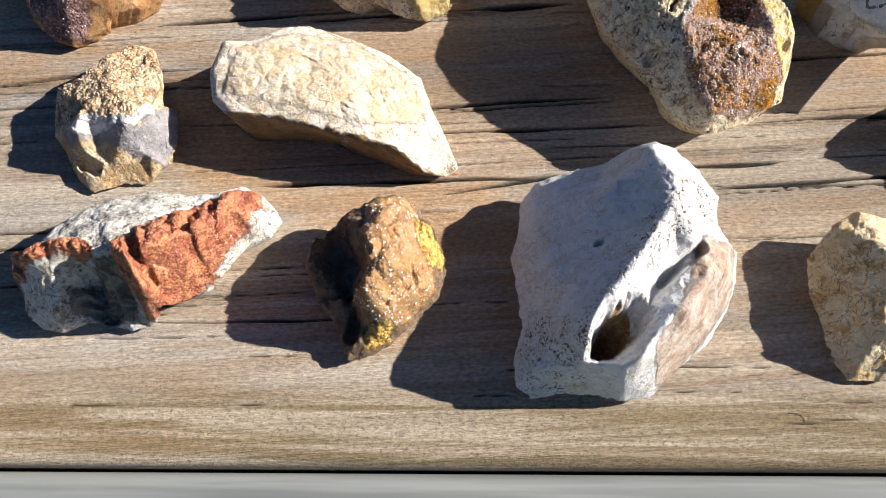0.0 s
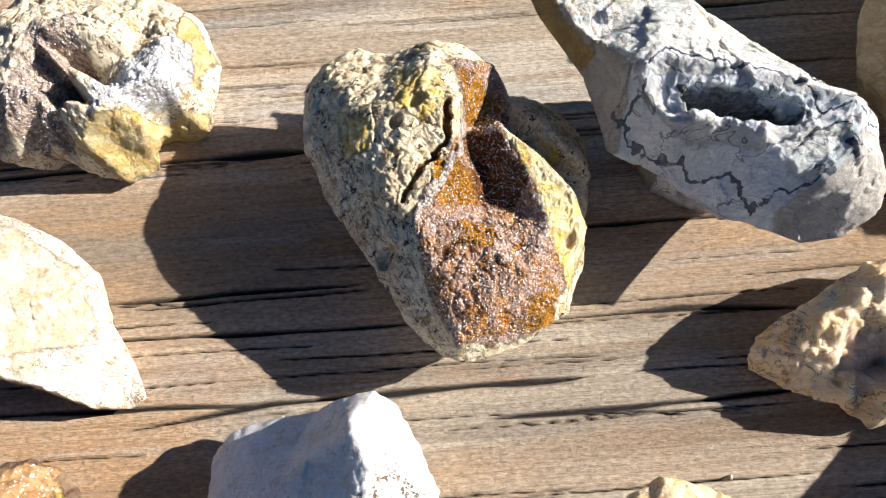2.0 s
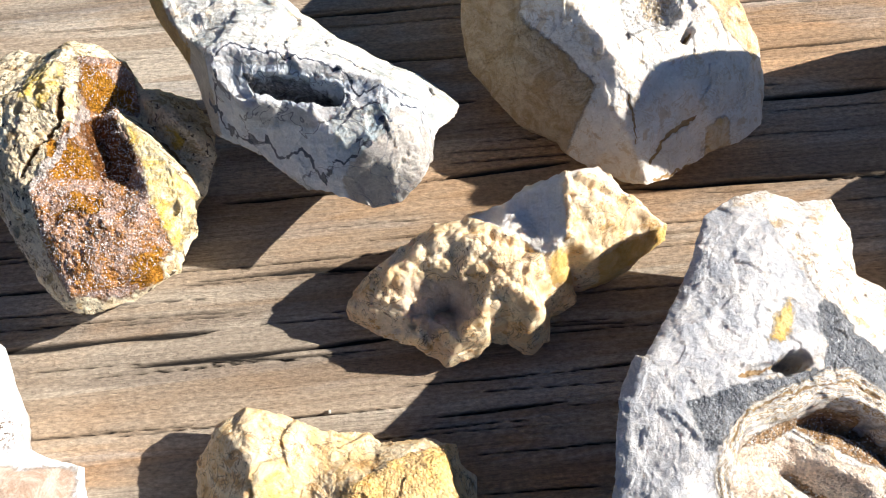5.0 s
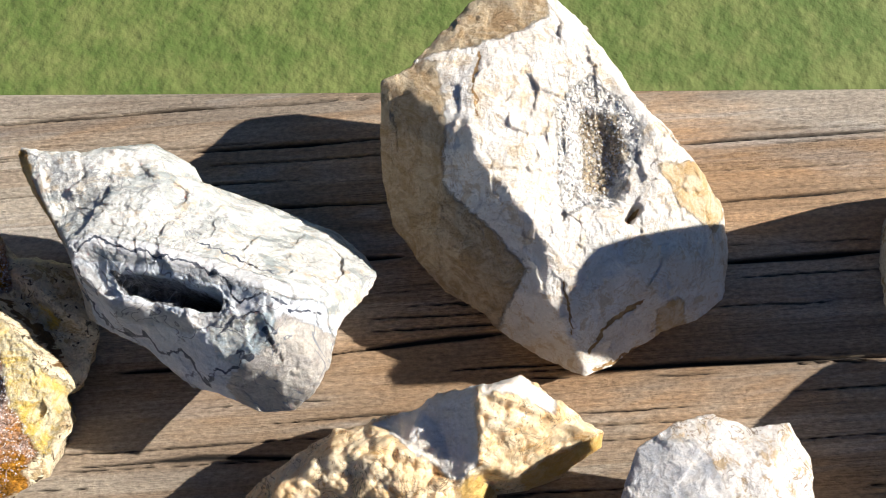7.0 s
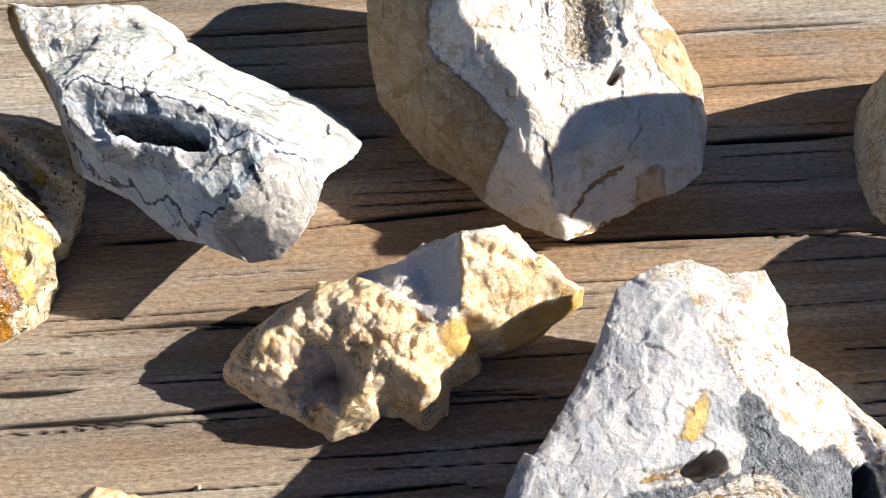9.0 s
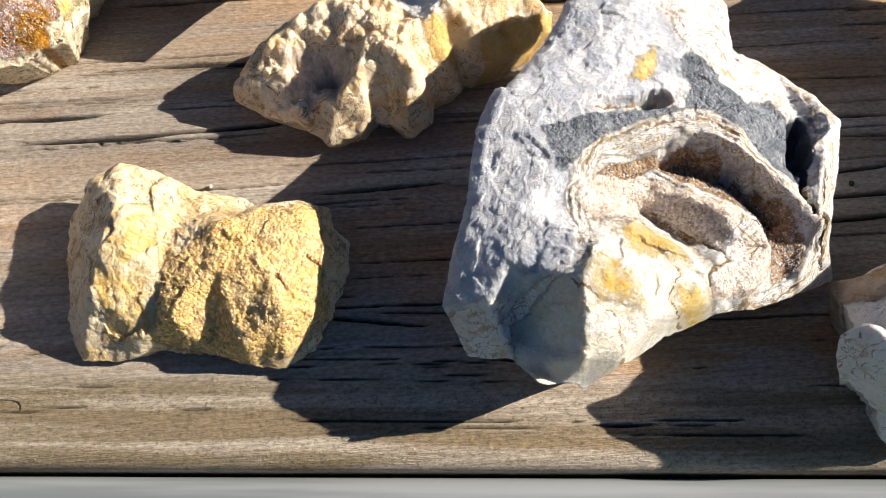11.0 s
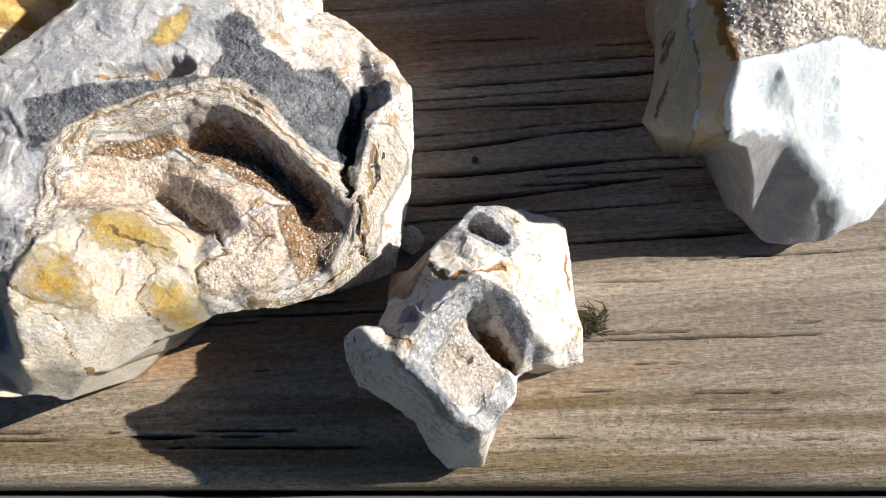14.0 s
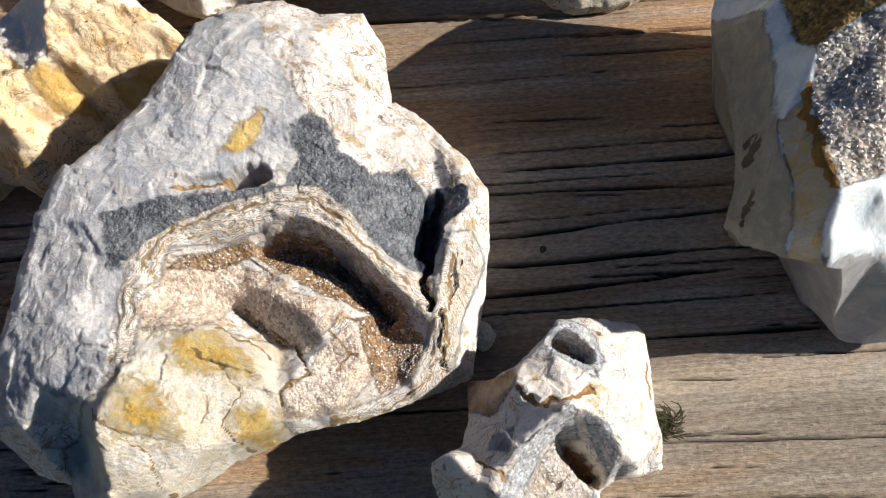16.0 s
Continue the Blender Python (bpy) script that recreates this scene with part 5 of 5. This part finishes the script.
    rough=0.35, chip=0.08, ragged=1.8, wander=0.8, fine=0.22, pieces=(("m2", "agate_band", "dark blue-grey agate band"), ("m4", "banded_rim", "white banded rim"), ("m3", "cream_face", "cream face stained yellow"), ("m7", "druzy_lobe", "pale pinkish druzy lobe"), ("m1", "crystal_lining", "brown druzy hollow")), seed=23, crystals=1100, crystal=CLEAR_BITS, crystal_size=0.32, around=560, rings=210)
stone("arched_agate_stone", "small white agate stone with an arched druzy hollow", stone_material(
    "arched_agate", (0.88, 0.84, 0.78), (0.82, 0.75, 0.66), (0.62, 0.45, 0.26),
    [("m5", (0.55, 0.36, 0.15), (0.36, 0.19, 0.07), 0.7, 0, 0.0005), ("m2", (0.40, 0.42, 0.45), (0.62, 0.62, 0.61), 0.25, 0.0009, 0.0003), ("m6", (0.16, 0.18, 0.21), (0.36, 0.38, 0.40), 0.3, 0, 0.0002), ("m7", (0.13, 0.06, 0.02), (0.34, 0.19, 0.08), 0.5, 0.001, 0.0005), ("m3", (0.46, 0.29, 0.15), (0.66, 0.52, 0.38), 0.8, 0, 0.0008), ("m1", (0.44, 0.35, 0.26), (0.60, 0.54, 0.47), 0.3, 0.0009, 0.0003)],
    stain_amount=0.3, rough=0.3, mottle=0.35, dust=0.3, glow=0.4, bands=(((0.50, 0.46, 0.40), (0.30, 0.33, 0.38)), "m2", 0.7)),
    centre=(415, 35),
    rim=[(-30, -5, 36), (-26, -3, 36), (-23, -1, 30), (-21, 7, 24), (-21, 18, 16), (-15, 17, 24), (-9, 18, 36), (-3, 24, 38), (1, 29, 36), (9, 31, 32), (23, 32, 22), (26, 30, 20), (27, 20, 18), (28, 10, 14), (30, 4, 10), (30, -4, 8), (23, -6, 8), (16, -7, 12), (12, -10, 16), (11, -16, 16), (7, -21, 14), (5, -26, 10), (3, -31, 6), (-6, -31, 4), (-11, -26, 6), (-14, -21, 12), (-21, -17, 18), (-27, -14, 24), (-30, -9, 30)],
    crest=[(-2, -4, 36), (-5, -10, 34), (-1, -15, 33), (4, -12, 30), (1, -22, 28), (7, -19, 28), (9, -11, 27), (0, 26, 37), (24, 29, 22), (14, 19, 33), (-27, -8, 37), (-20, -15, 32), (-14, 0, 41), (-19, -3, 37), (27, 3, 15), (22, -6, 12), (23, 13, 23), (5, 22, 37), (-12, -25, 18), (-4, -28, 15), (3, 1, 32), (7, -5, 26), (13, 1, 38), (-8, 6, 40)],
    creases=[[(-14, -12, 43), (-12, -6, 44), (-7, 0, 46), (2, 6, 48), (9, 4, 42), (15, -3, 34), (20, -5, 24)], [(-25, -4, 42), (-19, -10, 43), (-10, -18, 42), (-4, -24, 38), (3, -26, 33), (8, -20, 28)], [(-10, 13, 40), (-5, 8, 42), (3, 10, 42), (9, 13, 38)]],
    zones=[("rings", 1, [(-4, -3), (0, 1), (4, -7), (7, -12), (3, -20), (-4, -21), (-9, -13)]),
           ("m6", 0.8, [(-18, -11), (-14, -15), (-5, -23), (1, -26), (-3, -22), (-10, -14)]),
           ("m6", 0.8, [(-16, 1), (-11, 2), (-12, -4), (-17, -3)]),
           ("m2", 0.5, [(-14, -12), (-12, -7), (-7, 0), (2, 6), (5, 1), (0, 1), (-4, -3), (-9, -11), (-7, -19), (-2, -24), (3, -20), (9, -11), (11, -13), (8, -20), (3, -26), (-1, -27), (-8, -22)]),
           ("m2", 0.6, [(5, 5), (11, 3), (15, -4), (21, -5), (13, -7), (7, 1)]),
           ("m2", 0.8, [(-3, 21), (-2, 27), (4, 29), (11, 26), (12, 19), (9, 14), (4, 17)]),
           ("m1", 0.6, [(-4, -3), (0, 1), (4, -7), (7, -12), (3, -20), (-4, -21), (-9, -13)]),
           ("m7", 0.5, [(1, 1), (5, -1), (11, -7), (8, -10), (5, -6)]),
           ("m7", 0.5, [(0, 25), (3, 25), (8, 20), (6, 19), (1, 22)]),
           ("m3", 1, [(-22, 18), (-14, 17), (-11, 17), (-9, 14), (-16, 6), (-21, 9)])],
    lines=[("m5", 0.9, 0.8, [(-10, 11), (-5, 7), (1, 8), (8, 11)]), ("m5", 0.6, 0.4, [(-19, -5), (-14, -8), (-12, -11)]), ("m5", 0.6, 0.3, [(25, 22), (26, 12)])],
    pits=[(1.5, -0.5, 9, -7.5, 5, 11), (1.5, 23.5, 6.5, 20.5, 5, 8)],
    rough=0.4, wander=0.7, fine=0.15, pieces=(("m1", "crystal_lining", "grey-brown druzy hollow"), ("m2", "agate_arch", "blue-grey agate arch")), seed=24, crystals=700, crystal=CLEAR_BITS, crystal_size=0.34, chip=0.12, ragged=1.6, around=400, rings=150)
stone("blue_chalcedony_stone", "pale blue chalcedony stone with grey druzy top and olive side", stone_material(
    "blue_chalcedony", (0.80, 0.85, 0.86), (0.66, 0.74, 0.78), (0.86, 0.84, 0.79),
    # m3, m4 and m6 are darkened for shade on the left side and front underside
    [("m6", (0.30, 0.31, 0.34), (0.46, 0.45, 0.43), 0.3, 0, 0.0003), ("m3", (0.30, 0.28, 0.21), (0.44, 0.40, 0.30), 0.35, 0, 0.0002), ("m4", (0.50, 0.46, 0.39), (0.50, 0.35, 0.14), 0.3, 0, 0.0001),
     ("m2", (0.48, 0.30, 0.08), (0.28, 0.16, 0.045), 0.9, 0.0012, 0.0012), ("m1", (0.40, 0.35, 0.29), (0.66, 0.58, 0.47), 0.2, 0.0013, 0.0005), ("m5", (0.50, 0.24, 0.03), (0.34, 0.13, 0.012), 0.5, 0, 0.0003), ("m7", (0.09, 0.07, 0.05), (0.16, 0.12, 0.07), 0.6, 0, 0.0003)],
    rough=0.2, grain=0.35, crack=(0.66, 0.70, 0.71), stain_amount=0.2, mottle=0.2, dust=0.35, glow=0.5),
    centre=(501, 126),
    # the back, out of view, is raised to shade the board beside the geode
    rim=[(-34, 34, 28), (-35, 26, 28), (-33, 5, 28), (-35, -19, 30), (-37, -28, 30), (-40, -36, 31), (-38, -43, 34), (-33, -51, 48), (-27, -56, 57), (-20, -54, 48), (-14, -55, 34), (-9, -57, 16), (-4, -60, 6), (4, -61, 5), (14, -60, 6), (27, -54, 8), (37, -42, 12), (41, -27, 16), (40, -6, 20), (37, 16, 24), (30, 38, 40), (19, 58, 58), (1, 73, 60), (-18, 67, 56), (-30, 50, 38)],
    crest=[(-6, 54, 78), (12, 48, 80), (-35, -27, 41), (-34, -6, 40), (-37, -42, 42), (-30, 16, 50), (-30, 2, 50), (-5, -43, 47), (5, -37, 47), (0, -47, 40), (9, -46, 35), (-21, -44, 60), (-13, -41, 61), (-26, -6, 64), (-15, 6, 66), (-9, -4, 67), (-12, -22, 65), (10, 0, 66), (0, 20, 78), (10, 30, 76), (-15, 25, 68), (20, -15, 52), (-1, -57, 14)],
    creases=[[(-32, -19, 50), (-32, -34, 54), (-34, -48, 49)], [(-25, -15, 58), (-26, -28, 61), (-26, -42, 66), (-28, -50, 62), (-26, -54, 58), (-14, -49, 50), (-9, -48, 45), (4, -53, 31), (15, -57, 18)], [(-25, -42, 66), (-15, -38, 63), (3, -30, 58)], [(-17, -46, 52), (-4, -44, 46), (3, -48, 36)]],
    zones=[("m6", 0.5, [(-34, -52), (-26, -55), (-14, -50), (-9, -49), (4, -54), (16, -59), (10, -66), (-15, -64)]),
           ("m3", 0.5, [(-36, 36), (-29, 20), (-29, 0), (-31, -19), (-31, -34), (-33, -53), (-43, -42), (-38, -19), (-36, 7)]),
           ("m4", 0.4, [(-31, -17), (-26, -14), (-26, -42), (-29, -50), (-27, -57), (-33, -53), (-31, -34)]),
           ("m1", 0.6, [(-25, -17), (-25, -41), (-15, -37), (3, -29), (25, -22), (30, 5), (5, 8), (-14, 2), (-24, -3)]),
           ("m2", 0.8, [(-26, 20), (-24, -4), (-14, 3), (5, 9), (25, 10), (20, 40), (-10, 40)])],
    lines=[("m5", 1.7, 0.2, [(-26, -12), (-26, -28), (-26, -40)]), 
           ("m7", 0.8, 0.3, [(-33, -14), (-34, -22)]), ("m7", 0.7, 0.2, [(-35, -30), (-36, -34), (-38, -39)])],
    rough=0.3, wander=0.6, fine=0.12, pieces=(("m3", "shaded_olive_side", "olive-cream smooth side, darkened in colour for its shade"), ("m4", "cream_band", "cream band with an ochre edge"), ("m2", "ochre_crust", "grainy ochre crust"), ("m1", "druzy_top", "grey glittering druzy top")), seed=25, crystals=1500, crystal=CLEAR_BITS, crystal_size=0.5, chip=0.07, ridges=0.05, around=420, rings=150)
stone("tan_druzy_stone", "cream stone with a tan druzy top, raised out of view for its shadow", stone_material(
    "tan_druse", (0.70, 0.63, 0.48), (0.77, 0.72, 0.60), (0.50, 0.34, 0.14), [("m1", (0.58, 0.46, 0.24), (0.48, 0.36, 0.18), 0.5, 0.0011, 0.0005)], specks=((0.2, 0.15, 0.1), 0.0013, 0.64, None)),
    centre=(442, 212),
    rim=[(-23, -25, 6), (-26, -11, 8), (-25, 4, 10), (-21, 19, 12), (-11, 29, 16), (10, 31, 18), (25, 14, 16), (25, -9, 12), (16, -25, 8), (2, -31, 4), (-11, -32, 4), (-19, -29, 4)],
    # height out of view, raised to cast the shadow across the tall white stone
    crest=[(-16, -9, 55), (-14, 16, 75), (3, -7, 118), (10, 20, 124), (21, 0, 112), (3, -14, 80), (-2, -20, 20), (28, 3, 40)],
    zones=[("m1", 1, [(-12, -2), (8, 23), (33, 18), (28, -12), (-2, -7)])],
    rough=0.8, seed=26, crystals=120, crystal=CLEAR_BITS, lumps=(6, 1.0, None), undercut=0.0, base=0.97)


# ---- small things on the board ----
def pebble(name, label, category, where, size, material, seed):
    """A crumb of stone or wood: a rough lump a few millimetres across."""
    bm = bmesh.new()
    bmesh.ops.create_icosphere(bm, subdivisions=2, radius=1)
    for v in bm.verts:
        v.co *= 1 + 0.35 * noise.noise(v.co * 1.4 + Vector((seed * 3.1, 0, 0)))
        v.co = Vector((v.co.x * size[0], v.co.y * size[1], (v.co.z + 0.75) * size[2]))
    me = bpy.data.meshes.new(name)
    bm.to_mesh(me)
    bm.free()
    me.materials.append(material)
    ob = new(name, me)
    ob.location = (where[0], where[1], 0.0)
    return tagged(ob, label, category)


def fibre(name, label, category, start, sway, count, material, seed):
    """Fine threads: a hair of wood or a tuft of moss."""
    rng = np.random.RandomState(seed)
    curve = bpy.data.curves.new(name, "CURVE")
    curve.dimensions, curve.bevel_depth, curve.bevel_resolution = "3D", 0.00014, 1
    for _ in range(count):
        line = curve.splines.new("BEZIER")
        line.bezier_points.add(2)
        a = rng.uniform(0, 6.283)
        o = np.array([rng.normal(0, sway * 0.35), rng.normal(0, sway * 0.35), 0]) if count > 1 else np.zeros(3)
        for k, p in enumerate(line.bezier_points):
            r = sway * k * 0.5
            bend = a + 0.9 * k
            p.co = Vector(o + [r * math.cos(bend), r * math.sin(bend), 0.0003 + (0.5 * sway if count > 1 else 0.0015) * k * 0.5])
            p.handle_left_type = p.handle_right_type = "AUTO"
    ob = new(name, curve)
    curve.materials.append(material)
    ob.location = (start[0], start[1], 0.0)
    return tagged(ob, label, category)


crumb_ochre = stone_material("ochre_crumb", (0.55, 0.34, 0.14), (0.62, 0.44, 0.22), (0.3, 0.16, 0.06))
crumb_pale = stone_material("pale_crumb", (0.74, 0.70, 0.62), (0.66, 0.60, 0.50), (0.45, 0.36, 0.24))
moss = Nodes("dark_moss")
moss_mat = moss.finish(moss.mix(moss.noise(900), (0.02, 0.026, 0.01), (0.10, 0.085, 0.035)), 0.95)
hair = Nodes("wood_hair")
hair_mat = hair.finish(hair.mix(hair.noise(500), (0.10, 0.08, 0.06), (0.22, 0.17, 0.12)), 0.9)
pebble("stone_crumb", "tiny ochre crumb of stone on the board", "crumb", (0.032, 0.103), (0.0014, 0.0009, 0.0007), crumb_ochre, 1)
pebble("stone_crumb", "tiny pale crumb of stone on the board", "crumb", (0.196, 0.095), (0.0006, 0.0008, 0.0006), crumb_pale, 2)
pebble("stone_crumb", "tiny ochre crumb beside the dark knot", "crumb", (0.417, 0.096), (0.0010, 0.0012, 0.0005), moss_mat, 3)
pebble("stone_chip", "small pale chip of stone beside the large geode", "stone chip", (0.3985, 0.0685), (0.0035, 0.0042, 0.0040), crumb_pale, 9)
fibre("moss_tuft", "small dark moss tuft in a knot of the board", "moss", (0.449, 0.044), 0.0042, 60, moss_mat, 6)
fibre("wood_hair", "single curled dark wood fibre near the front edge", "fibre", (0.1475, 0.0165), 0.006, 1, hair_mat, 7)
